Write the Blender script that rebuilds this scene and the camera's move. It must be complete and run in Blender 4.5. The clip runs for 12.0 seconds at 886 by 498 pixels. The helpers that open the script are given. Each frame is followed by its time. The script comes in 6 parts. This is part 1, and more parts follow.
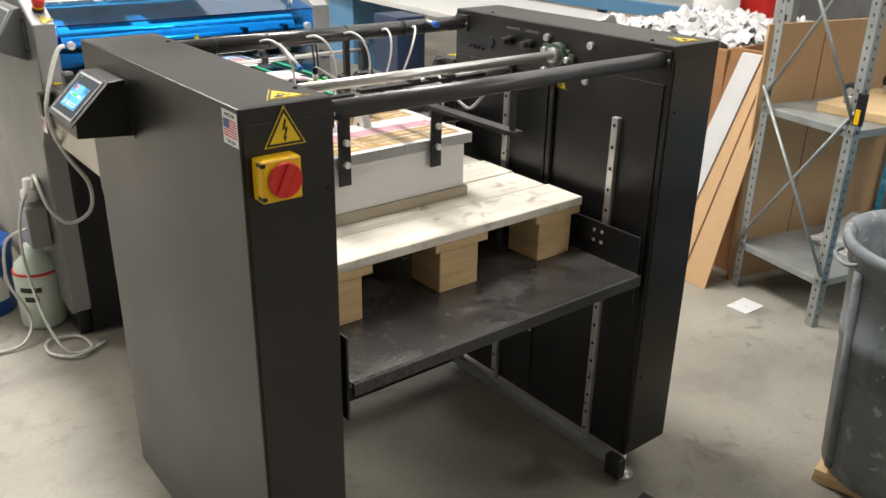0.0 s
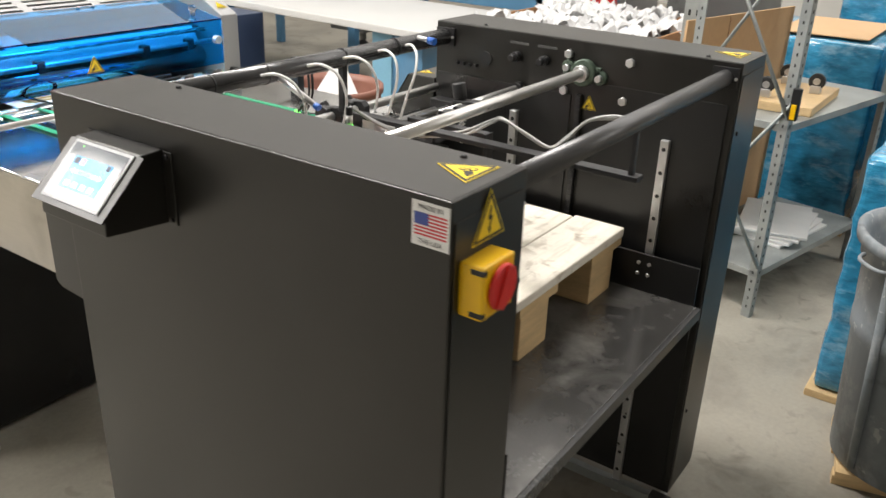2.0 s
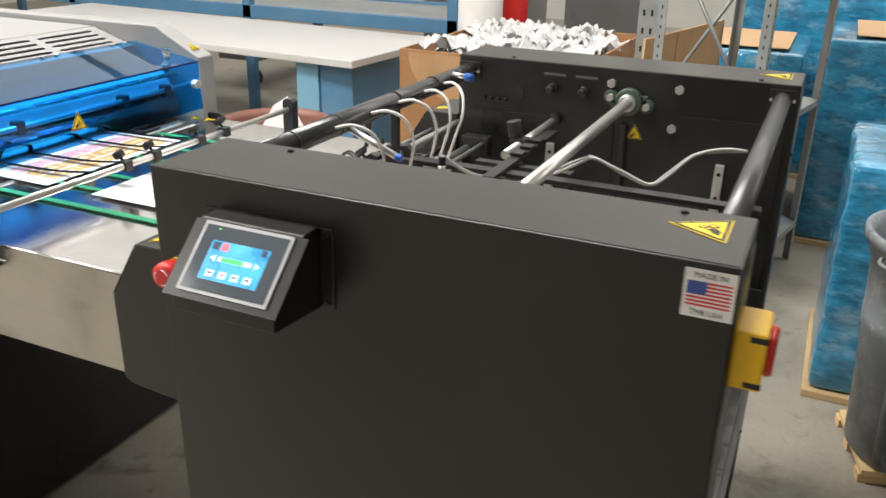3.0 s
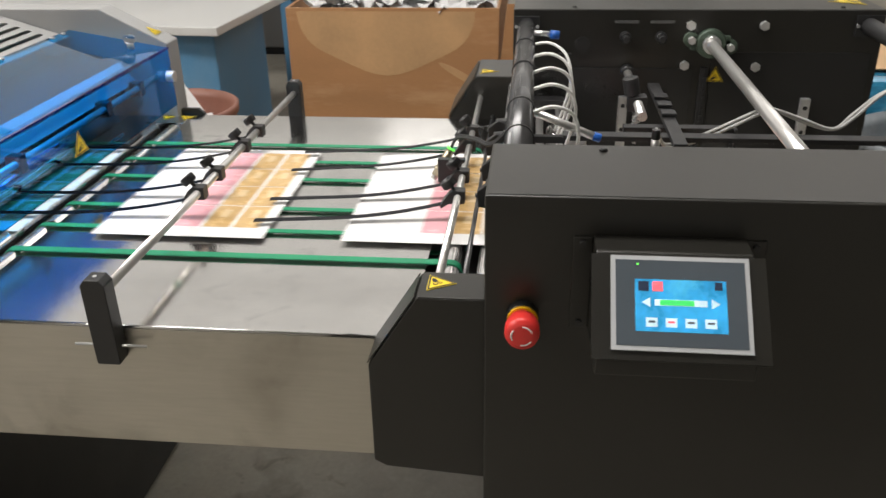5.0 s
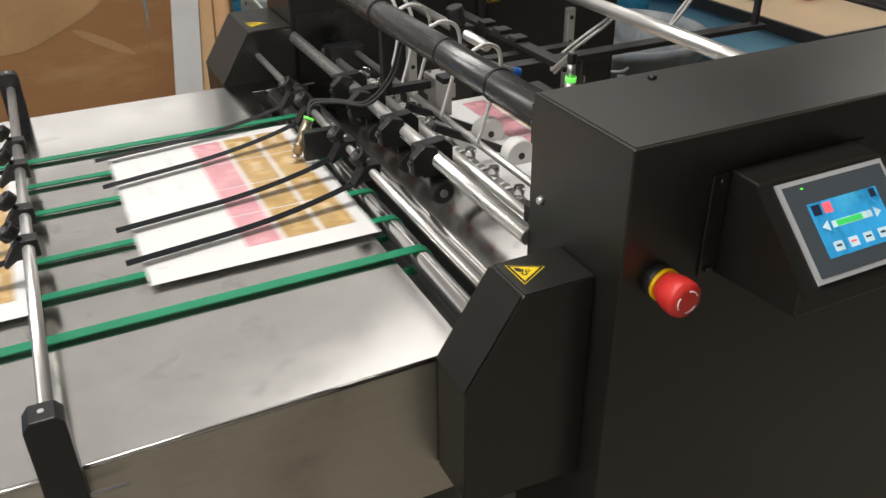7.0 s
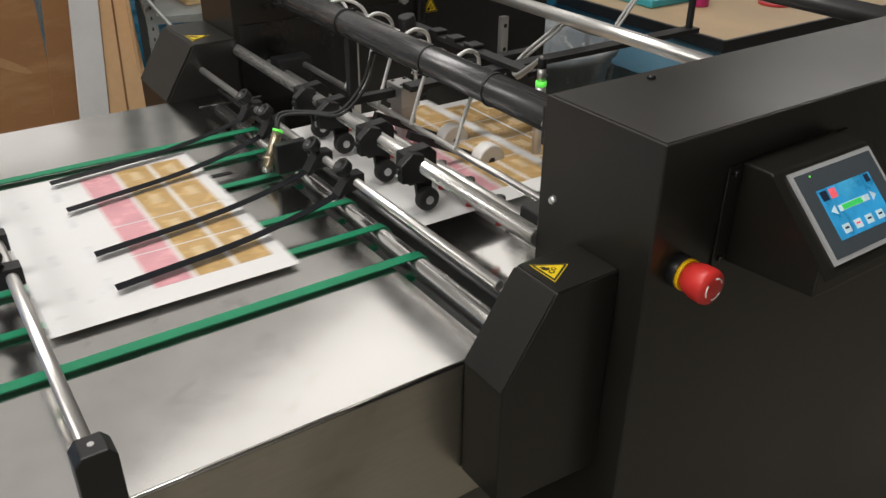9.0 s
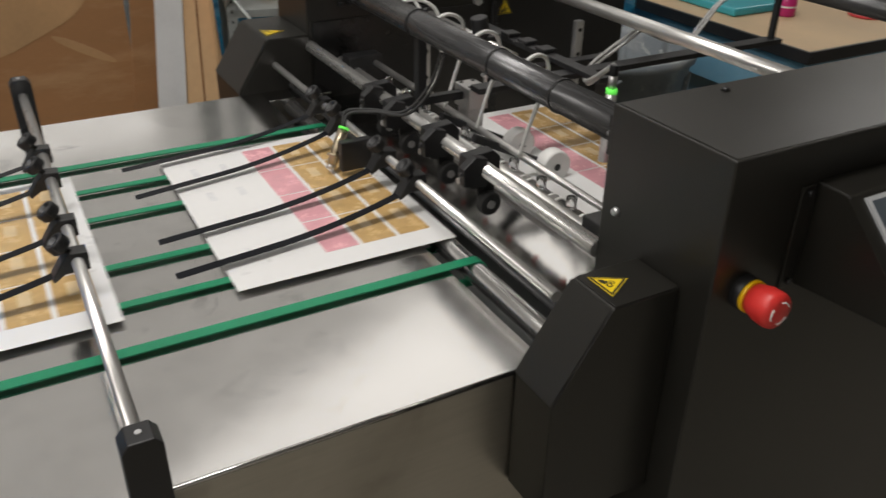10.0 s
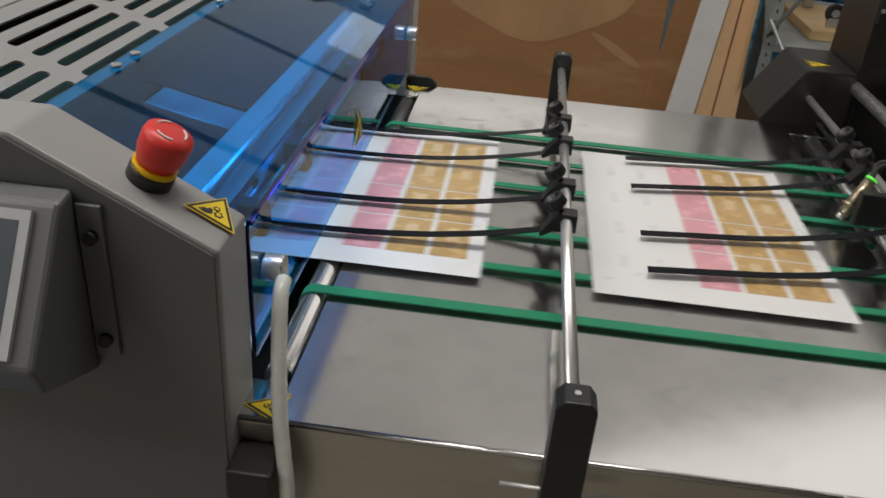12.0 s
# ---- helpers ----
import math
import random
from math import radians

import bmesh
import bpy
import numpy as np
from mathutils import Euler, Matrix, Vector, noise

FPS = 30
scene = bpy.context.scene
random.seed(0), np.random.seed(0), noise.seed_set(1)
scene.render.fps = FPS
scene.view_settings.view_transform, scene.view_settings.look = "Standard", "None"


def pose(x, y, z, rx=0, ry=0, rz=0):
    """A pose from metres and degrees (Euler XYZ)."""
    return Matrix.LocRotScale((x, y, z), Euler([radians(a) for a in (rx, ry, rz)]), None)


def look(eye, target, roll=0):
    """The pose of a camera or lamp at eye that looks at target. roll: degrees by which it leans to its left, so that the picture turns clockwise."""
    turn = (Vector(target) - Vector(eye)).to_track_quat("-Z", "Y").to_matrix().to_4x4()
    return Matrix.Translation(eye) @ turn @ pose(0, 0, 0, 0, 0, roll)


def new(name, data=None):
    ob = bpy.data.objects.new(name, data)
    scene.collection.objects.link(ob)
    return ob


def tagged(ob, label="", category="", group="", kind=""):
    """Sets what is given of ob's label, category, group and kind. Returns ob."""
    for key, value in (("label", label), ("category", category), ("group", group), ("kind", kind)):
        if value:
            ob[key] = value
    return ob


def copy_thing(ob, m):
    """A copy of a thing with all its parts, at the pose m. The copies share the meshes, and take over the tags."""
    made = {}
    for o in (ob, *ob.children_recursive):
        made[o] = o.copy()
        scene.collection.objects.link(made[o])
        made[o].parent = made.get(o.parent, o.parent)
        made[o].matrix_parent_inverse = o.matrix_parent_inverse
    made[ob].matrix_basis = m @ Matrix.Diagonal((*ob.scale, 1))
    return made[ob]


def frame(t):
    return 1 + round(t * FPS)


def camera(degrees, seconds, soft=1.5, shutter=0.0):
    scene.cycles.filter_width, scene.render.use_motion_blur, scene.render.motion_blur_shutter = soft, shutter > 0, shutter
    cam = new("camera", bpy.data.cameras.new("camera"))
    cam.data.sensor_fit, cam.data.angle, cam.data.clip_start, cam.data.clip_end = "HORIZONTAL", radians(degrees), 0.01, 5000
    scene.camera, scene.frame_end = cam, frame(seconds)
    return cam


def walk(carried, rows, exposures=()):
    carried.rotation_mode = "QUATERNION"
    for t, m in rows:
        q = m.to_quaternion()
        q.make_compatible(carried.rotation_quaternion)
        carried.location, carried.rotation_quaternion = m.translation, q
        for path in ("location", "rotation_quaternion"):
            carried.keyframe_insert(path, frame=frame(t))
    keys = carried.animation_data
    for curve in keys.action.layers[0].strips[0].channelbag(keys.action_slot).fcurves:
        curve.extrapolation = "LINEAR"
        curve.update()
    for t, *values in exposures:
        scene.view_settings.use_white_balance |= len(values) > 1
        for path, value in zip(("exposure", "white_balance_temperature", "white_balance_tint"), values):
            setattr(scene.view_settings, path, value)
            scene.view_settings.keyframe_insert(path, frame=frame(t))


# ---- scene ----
cam = camera(56.0, 12.0, shutter=0.35)
PATH = [
    (0, (0.033, 0.014, 1.63), (1.18, 1.453, 0.846), 1.1),
    (0.5, (-0.052, 0.172, 1.634), (1.206, 1.509, 0.84), 1.0),
    (1, (-0.09, 0.335, 1.638), (1.261, 1.571, 0.834), 1.9),
    (1.5, (-0.109, 0.542, 1.642), (1.305, 1.693, 0.819), 1.6),
    (2, (-0.175, 0.76, 1.651), (1.334, 1.794, 0.843), 2.1),
    (2.5, (-0.28, 1.007, 1.676), (1.344, 1.874, 0.894), 1.8),
    (3, (-0.3, 1.236, 1.663), (1.383, 1.999, 0.9), 1.1),
    (3.2, (-0.29, 1.326, 1.667), (1.4, 2.069, 0.899), 0.7),
    (5, (-0.274, 2.079, 1.662), (1.509, 2.282, 0.78), -1.1),
    (5.5, (-0.212, 2.259, 1.648), (1.564, 2.171, 0.731), -0.7),
    (6, (-0.166, 2.453, 1.647), (1.546, 2.049, 0.696), -0.6),
    (6.5, (-0.059, 2.554, 1.625), (1.575, 1.939, 0.649), -0.5),
    (7, (0.033, 2.605, 1.615), (1.59, 1.86, 0.605), -0.7),
    (9, (0.104, 2.741, 1.608), (1.537, 1.752, 0.624), 0.7),
    (9.5, (0.109, 2.737, 1.608), (1.563, 1.774, 0.629), 1.0),
    (10, (0.11, 2.724, 1.607), (1.627, 1.87, 0.621), 1.1),
    (10.5, (0.106, 2.72, 1.594), (1.759, 2.155, 0.621), 1.8),
    (11, (0.1, 2.715, 1.571), (1.833, 2.499, 0.596), 2.6),
    (11.5, (0.096, 2.739, 1.562), (1.84, 2.772, 0.583), 3.4),
    (12, (0.134, 2.765, 1.558), (1.879, 2.897, 0.588), 4.7),
]
EXPOSURE = ((0, 0.64), (2.0, 0.68), (3.0, 0.52), (5.0, -0.03), (5.5, -0.14), (7.0, -0.38), (9.5, -0.76), (10.5, -0.95), (11.0, -1.08), (12.0, -1.06))
walk(cam, [(t, look(eye, target, roll)) for t, eye, target, roll in PATH], EXPOSURE)

# ---------- world and light ----------
world = bpy.data.worlds.new("world")
scene.world = world
world.use_nodes = True
world.node_tree.nodes["Background"].inputs[0].default_value = (0.9, 0.95, 1.0, 1)
world.node_tree.nodes["Background"].inputs[1].default_value = 0.05


def unseen_ceiling_light(x, y, z, length, width, watts, turn=0.0):
    data = bpy.data.lights.new("unseen_ceiling_light", "AREA")
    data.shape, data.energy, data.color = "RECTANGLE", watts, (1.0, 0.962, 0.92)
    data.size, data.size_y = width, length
    ob = new("unseen_ceiling_light", data)
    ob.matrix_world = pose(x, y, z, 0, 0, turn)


# unseen panels added for an even ceiling glow, and brighter strips below them
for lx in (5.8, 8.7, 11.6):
    unseen_ceiling_light(lx, 4.4, 4.66, 15.6, 2.75, 97)
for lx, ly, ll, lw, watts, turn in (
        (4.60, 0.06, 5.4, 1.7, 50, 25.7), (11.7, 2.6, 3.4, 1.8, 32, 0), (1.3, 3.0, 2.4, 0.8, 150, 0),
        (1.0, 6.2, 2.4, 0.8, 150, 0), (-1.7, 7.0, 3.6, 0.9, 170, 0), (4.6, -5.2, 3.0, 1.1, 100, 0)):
    unseen_ceiling_light(lx, ly, 4.55, ll, lw, watts, turn)


# ---------- materials ----------


def surf(name, col, rough=0.5, metal=0.0, var=0.12, scale=6.0, fine=90.0, bump=0.1, depth=0.001, stretch=(1, 1, 1), stain=None, stain_amount=0.0, stain_scale=2.0, rough_var=0.1, spec=0.5, coat=0.0, emit=0.0, alpha=1.0, random_tone=0.0, space="Object"):
    m = bpy.data.materials.new(name)
    m.use_nodes = True
    nt = m.node_tree
    b = nt.nodes["Principled BSDF"]
    L = nt.links.new
    tc = nt.nodes.new("ShaderNodeTexCoord")
    mp = nt.nodes.new("ShaderNodeMapping")
    mp.inputs["Scale"].default_value = stretch
    if space == "World":
        geo = nt.nodes.new("ShaderNodeNewGeometry")
        L(geo.outputs["Position"], mp.inputs["Vector"])
    else:
        L(tc.outputs["Object"], mp.inputs["Vector"])
    n1 = nt.nodes.new("ShaderNodeTexNoise")
    n1.inputs["Scale"].default_value, n1.inputs["Detail"].default_value = scale, 6
    n2 = nt.nodes.new("ShaderNodeTexNoise")
    n2.inputs["Scale"].default_value, n2.inputs["Detail"].default_value = fine, 4
    L(mp.outputs[0], n1.inputs["Vector"]), L(mp.outputs[0], n2.inputs["Vector"])
    mix = nt.nodes.new("ShaderNodeMath")
    mix.operation = "MULTIPLY_ADD"
    mix.inputs[1].default_value = 0.35
    L(n2.outputs[0], mix.inputs[0]), L(n1.outputs[0], mix.inputs[2])
    ramp = nt.nodes.new("ShaderNodeValToRGB")
    lo, hi = [c * (1 - var) for c in col], [min(1, c * (1 + var)) for c in col]
    ramp.color_ramp.elements[0].position, ramp.color_ramp.elements[1].position = 0.45, 0.92
    ramp.color_ramp.elements[0].color, ramp.color_ramp.elements[1].color = (*lo, 1), (*hi, 1)
    L(mix.outputs[0], ramp.inputs[0])
    out = ramp.outputs[0]
    if stain:
        n3 = nt.nodes.new("ShaderNodeTexNoise")
        n3.inputs["Scale"].default_value, n3.inputs["Detail"].default_value, n3.inputs["Roughness"].default_value = stain_scale, 8, 0.65
        L(mp.outputs[0], n3.inputs["Vector"])
        r3 = nt.nodes.new("ShaderNodeValToRGB")
        r3.color_ramp.elements[0].position, r3.color_ramp.elements[1].position = 0.52, 0.72
        r3.color_ramp.elements[0].color, r3.color_ramp.elements[1].color = (0, 0, 0, 1), (stain_amount, stain_amount, stain_amount, 1)
        L(n3.outputs[0], r3.inputs[0])
        mx = nt.nodes.new("ShaderNodeMixRGB")
        mx.inputs[2].default_value = (*stain, 1)
        L(r3.outputs[0], mx.inputs[0]), L(out, mx.inputs[1])
        out = mx.outputs[0]
    if random_tone:
        oi = nt.nodes.new("ShaderNodeObjectInfo")
        mr = nt.nodes.new("ShaderNodeMapRange")
        mr.inputs[3].default_value, mr.inputs[4].default_value = 1 - random_tone, 1 + random_tone
        L(oi.outputs["Random"], mr.inputs[0])
        hs = nt.nodes.new("ShaderNodeHueSaturation")
        L(mr.outputs[0], hs.inputs["Value"]), L(out, hs.inputs["Color"])
        out = hs.outputs[0]
    L(out, b.inputs["Base Color"])
    rr = nt.nodes.new("ShaderNodeMapRange")
    rr.inputs[3].default_value, rr.inputs[4].default_value = max(0.02, rough - rough_var), min(1, rough + rough_var)
    L(mix.outputs[0], rr.inputs[0])
    rr.inputs[1].default_value, rr.inputs[2].default_value = 0.4, 0.95
    L(rr.outputs[0], b.inputs["Roughness"])
    b.inputs["Metallic"].default_value = metal
    b.inputs["Specular IOR Level"].default_value = spec
    b.inputs["Coat Weight"].default_value = coat
    if emit:
        L(out, b.inputs["Emission Color"])
        b.inputs["Emission Strength"].default_value = emit
    if bump:
        bp = nt.nodes.new("ShaderNodeBump")
        bp.inputs["Strength"].default_value, bp.inputs["Distance"].default_value = bump, depth
        L(n2.outputs[0], bp.inputs["Height"]), L(bp.outputs[0], b.inputs["Normal"])
    return m


def stained(m, colour, amount, scale, lo, hi, spread=1.0):
    """A second layer of stains: small marks that gather where a coarse noise is high."""
    nt = m.node_tree
    b = nt.nodes["Principled BSDF"]
    L = nt.links.new
    src = b.inputs["Base Color"].links[0].from_socket
    geo = nt.nodes.new("ShaderNodeNewGeometry")
    a = nt.nodes.new("ShaderNodeTexNoise")
    a.inputs["Scale"].default_value, a.inputs["Detail"].default_value, a.inputs["Distortion"].default_value = scale, 7, 0.6
    c = nt.nodes.new("ShaderNodeTexNoise")
    c.inputs["Scale"].default_value, c.inputs["Detail"].default_value = spread, 2
    L(geo.outputs["Position"], a.inputs["Vector"]), L(geo.outputs["Position"], c.inputs["Vector"])
    ra, rc = nt.nodes.new("ShaderNodeMapRange"), nt.nodes.new("ShaderNodeMapRange")
    ra.inputs[1].default_value, ra.inputs[2].default_value = lo, hi
    rc.inputs[1].default_value, rc.inputs[2].default_value, rc.inputs[4].default_value = 0.42, 0.62, amount
    L(a.outputs[0], ra.inputs[0]), L(c.outputs[0], rc.inputs[0])
    mul = nt.nodes.new("ShaderNodeMath")
    mul.operation = "MULTIPLY"
    L(ra.outputs[0], mul.inputs[0]), L(rc.outputs[0], mul.inputs[1])
    mx = nt.nodes.new("ShaderNodeMixRGB")
    mx.inputs[2].default_value = (*colour, 1)
    L(mul.outputs[0], mx.inputs[0]), L(src, mx.inputs[1]), L(mx.outputs[0], b.inputs["Base Color"])


def clear(name, col, rough=0.03, ior=1.45, spec=0.5):
    m = bpy.data.materials.new(name)
    m.use_nodes = True
    b = m.node_tree.nodes["Principled BSDF"]
    b.inputs["Base Color"].default_value = (*col, 1)
    b.inputs["Transmission Weight"].default_value = 1
    b.inputs["Roughness"].default_value, b.inputs["IOR"].default_value = rough, ior
    b.inputs["Specular IOR Level"].default_value = spec
    return m


M_FLOOR = surf("concrete", (0.31, 0.288, 0.24), 0.55, var=0.22, scale=1.6, fine=60, bump=0.12, stain=(0.11, 0.10, 0.09), stain_amount=0.55, stain_scale=1.9, rough_var=0.2, space="World")
M_WALL = surf("painted_wall", (0.62, 0.61, 0.58), 0.8, var=0.08, scale=0.7)
M_DWALL = surf("added_wall_grey", (0.40, 0.395, 0.38), 0.7, var=0.1, scale=0.8)
M_CEIL = surf("ceiling_paint", (0.74, 0.74, 0.73), 0.9, var=0.1, scale=0.5)
M_BLACK = surf("black_powder_coat", (0.0135, 0.0127, 0.0105), 0.34, var=0.25, scale=3, fine=900, bump=0.10, depth=0.0006, rough_var=0.06, stain=(0.024, 0.0225, 0.020), stain_amount=0.4, stain_scale=3, spec=0.5)
M_BLACKIN = surf("black_satin_plate", (0.011, 0.011, 0.011), 0.34, var=0.25, scale=4, fine=500, bump=0.08, depth=0.0006, stain=(0.035, 0.034, 0.032), stain_amount=0.35, stain_scale=5)
# pale marks are scuffs plus reflected sheen painted into the colour
M_SHELF = surf("worn_black_steel_with_sheen", (0.038, 0.037, 0.035), 0.22, var=0.3, scale=5, fine=150, bump=0.08, stain=(0.17, 0.165, 0.155), stain_amount=0.65, stain_scale=4.5, rough_var=0.07, spec=0.8)
M_LABEL = surf("dim_label", (0.10, 0.10, 0.10), 0.5, var=0.3, scale=200)
M_LIP = surf("scuffed_steel_lip", (0.035, 0.035, 0.034), 0.30, metal=0.0, var=0.3, scale=6, fine=120, bump=0.06, stain=(0.05, 0.05, 0.05), stain_amount=0.6, stain_scale=5)
M_BLKPL = surf("black_plastic", (0.015, 0.015, 0.016), 0.42, var=0.2, scale=12, fine=300, bump=0.1)
M_RUBBER = surf("black_rubber", (0.02, 0.02, 0.02), 0.65, var=0.2, scale=20, bump=0.1)
M_STRIP = surf("black_spring_strip", (0.004, 0.005, 0.008), 0.22, var=0.3, scale=10, fine=60, bump=0.02, spec=0.09, rough_var=0.06)
M_ANOD = surf("black_anodised_tube", (0.085, 0.085, 0.087), 0.30, metal=0.5, var=0.2, scale=6, fine=250, stretch=(0.05, 1, 1), bump=0.1, depth=0.0004)
M_STEEL = surf("brushed_stainless_sheet", (0.60, 0.59, 0.575), 0.155, metal=1.0, var=0.06, scale=7.0, fine=30, bump=0.006, depth=0.0004, stain=(0.47, 0.46, 0.45), stain_amount=0.6, stain_scale=4, rough_var=0.05)
M_STEELS = surf("stainless_side_sheet", (0.50, 0.475, 0.425), 0.40, metal=1.0, var=0.12, scale=3, fine=200, stretch=(1, 0.08, 1), bump=0.1, depth=0.0004, rough_var=0.1)
M_CHROME = surf("ground_steel_rod", (0.68, 0.67, 0.65), 0.30, metal=0.80, var=0.08, scale=8, fine=300, stretch=(0.1, 1, 1), bump=0.04, depth=0.0003, rough_var=0.06)
M_ROLL = surf("bright_ground_roller", (0.74, 0.73, 0.72), 0.20, metal=0.95, var=0.06, scale=8, fine=300, stretch=(0.1, 1, 1), bump=0.02, depth=0.0003, rough_var=0.04)
M_MIRROR = surf("polished_chrome_roll", (0.80, 0.80, 0.80), 0.10, metal=1.0, var=0.05, scale=6, bump=0.0, rough_var=0.03)
M_BRASS = surf("nickel_brass", (0.42, 0.36, 0.26), 0.32, metal=0.9, var=0.15, scale=30)
M_ALU = surf("machined_aluminium", (0.56, 0.55, 0.54), 0.36, metal=0.9, var=0.1, scale=20, fine=300, bump=0.08, depth=0.0003)
M_ZINC = surf("zinc_plated_steel", (0.62, 0.62, 0.62), 0.35, metal=0.8, var=0.12, scale=25, bump=0.06)
M_GALV = surf("galvanised_rack_steel", (0.36, 0.38, 0.37), 0.5, metal=0.55, var=0.16, scale=9, fine=70, bump=0.08, stain=(0.22, 0.22, 0.2), stain_amount=0.4, stain_scale=5)
M_GREEN = surf("green_belt", (0.007, 0.225, 0.105), 0.45, var=0.15, scale=15, fine=400, bump=0.15)
M_HAMMER = surf("green_hammer_paint", (0.07, 0.10, 0.075), 0.4, metal=0.3, var=0.25, scale=60, fine=180, bump=0.4)
M_YEL = surf("yellow_label", (0.80, 0.58, 0.01), 0.4, var=0.05, scale=10, bump=0.0)
M_YELPL = surf("yellow_plastic", (0.85, 0.50, 0.004), 0.35, var=0.06, scale=10, bump=0.02)
M_RED = surf("red_plastic", (0.62, 0.022, 0.016), 0.35, var=0.08, scale=14, bump=0.03)
M_REDP = surf("red_button_plastic", (0.66, 0.035, 0.03), 0.4, var=0.08, scale=14, bump=0.03)
M_INK = surf("black_ink", (0.012, 0.012, 0.012), 0.5, var=0.1, bump=0.0)
M_WHITE = surf("white_plastic", (0.78, 0.77, 0.75), 0.4, var=0.05, scale=10, bump=0.03)
M_PAPER = surf("white_paper", (0.76, 0.755, 0.75), 0.32, var=0.03, scale=4, fine=40, bump=0.04)
M_PINK = surf("pink_print", (0.72, 0.36, 0.40), 0.24, var=0.12, scale=30, fine=200, bump=0.0)
M_TAN = surf("ochre_print", (0.54, 0.355, 0.15), 0.24, var=0.16, scale=40, fine=200, bump=0.0)
M_PALE = surf("pale_print", (0.62, 0.47, 0.27), 0.45, var=0.15, scale=40, bump=0.0)
M_HOSE = surf("white_air_hose", (0.72, 0.72, 0.70), 0.35, var=0.06, scale=20, bump=0.02)
M_GREYHOSE = surf("grey_cable", (0.38, 0.38, 0.37), 0.4, var=0.08, scale=20, bump=0.02)
M_CLEARHOSE = surf("milky_hose", (0.66, 0.66, 0.62), 0.25, var=0.1, scale=12, bump=0.02)
M_PINE = surf("pine_wood", (0.62, 0.44, 0.23), 0.6, var=0.22, scale=4, fine=50, stretch=(1, 1, 7), bump=0.25, random_tone=0.12)
M_DECK = surf("pallet_plywood", (0.80, 0.755, 0.66), 0.62, var=0.18, scale=3, fine=70, stretch=(0.5, 5, 5), bump=0.2, stain=(0.36, 0.30, 0.22), stain_amount=0.6, stain_scale=5, random_tone=0.06)
M_BOARD = surf("grey_board", (0.42, 0.37, 0.28), 0.7, var=0.1, scale=10)
M_CARD = surf("brown_cardboard", (0.33, 0.165, 0.068), 0.7, var=0.12, scale=1.6, fine=40, stretch=(1, 1, 4), bump=0.1, stain=(0.50, 0.31, 0.16), stain_amount=0.75, stain_scale=1.3)
M_CARDL = surf("light_cardboard", (0.56, 0.36, 0.19), 0.7, var=0.12, scale=1.8, fine=40, bump=0.1, stain=(0.42, 0.25, 0.12), stain_amount=0.5, stain_scale=2)
M_TORN = surf("torn_cardboard", (0.42, 0.25, 0.12), 0.8, var=0.14, scale=5, fine=60, bump=0.2)
M_CARDDK = surf("cardboard_crease", (0.20, 0.09, 0.035), 0.7, var=0.2, scale=9)
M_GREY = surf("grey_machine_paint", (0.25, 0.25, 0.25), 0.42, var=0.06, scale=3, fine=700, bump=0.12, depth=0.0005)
M_DGREY = surf("dark_machine_grey", (0.122, 0.126, 0.122), 0.34, var=0.08, scale=3, fine=700, bump=0.12, depth=0.0005)
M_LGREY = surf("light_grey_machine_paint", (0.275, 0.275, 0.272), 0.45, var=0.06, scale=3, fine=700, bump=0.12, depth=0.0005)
M_BIN = surf("grey_bin_plastic", (0.20, 0.225, 0.245), 0.45, var=0.12, scale=5, fine=60, bump=0.1, stain=(0.50, 0.50, 0.49), stain_amount=0.6, stain_scale=7)
M_WRAPB = surf("blue_stretch_wrap", (0.03, 0.24, 0.42), 0.16, var=0.5, scale=7, fine=24, stretch=(1, 1, 2.2), bump=0.45, depth=0.012, coat=0.6, stain=(0.45, 0.62, 0.70), stain_amount=0.5, stain_scale=6, rough_var=0.1)
M_BLUE = surf("blue_steel_paint", (0.075, 0.20, 0.34), 0.45, var=0.12, scale=3, stain=(0.2, 0.28, 0.34), stain_amount=0.4)
M_LBLUE = surf("light_blue_steel_paint", (0.16, 0.34, 0.46), 0.45, var=0.12, scale=3, stain=(0.3, 0.4, 0.45), stain_amount=0.4)
M_NAVY = surf("navy_blue_paint", (0.02, 0.035, 0.075), 0.45, var=0.2, scale=3)
M_BUCKET = surf("blue_bucket_plastic", (0.01, 0.09, 0.38), 0.35, var=0.1, scale=6)
M_TABLE = surf("white_laminate", (0.50, 0.495, 0.48), 0.4, var=0.05, scale=2)
M_TANTOP = surf("tan_benchtop", (0.60, 0.44, 0.27), 0.5, var=0.1, scale=4, fine=60)
M_DRUM = surf("brown_fibre_drum", (0.20, 0.085, 0.06), 0.45, var=0.2, scale=5)
M_FOAM = surf("white_scrap", (0.56, 0.56, 0.56), 0.7, var=0.06, scale=9, bump=0.2)
M_MAGENTA = surf("magenta_plastic", (0.50, 0.02, 0.16), 0.35, var=0.1)
M_REDDISC = surf("red_disc_plastic", (0.60, 0.05, 0.06), 0.35, var=0.2, scale=30)
M_TEAL = surf("teal_plastic", (0.05, 0.38, 0.45), 0.35, var=0.1)
M_JUG = surf("milky_jug_plastic", (0.62, 0.70, 0.60), 0.35, var=0.06, scale=5)
M_DTEAL = surf("dark_teal_backing", (0.012, 0.05, 0.05), 0.45, var=0.2, scale=6)
M_SCREEN = surf("screen_glass_grey", (0.07, 0.085, 0.10), 0.14, var=0.05, bump=0.0)
M_BEZEL = surf("grey_bezel", (0.42, 0.43, 0.44), 0.4, var=0.05, bump=0.05)
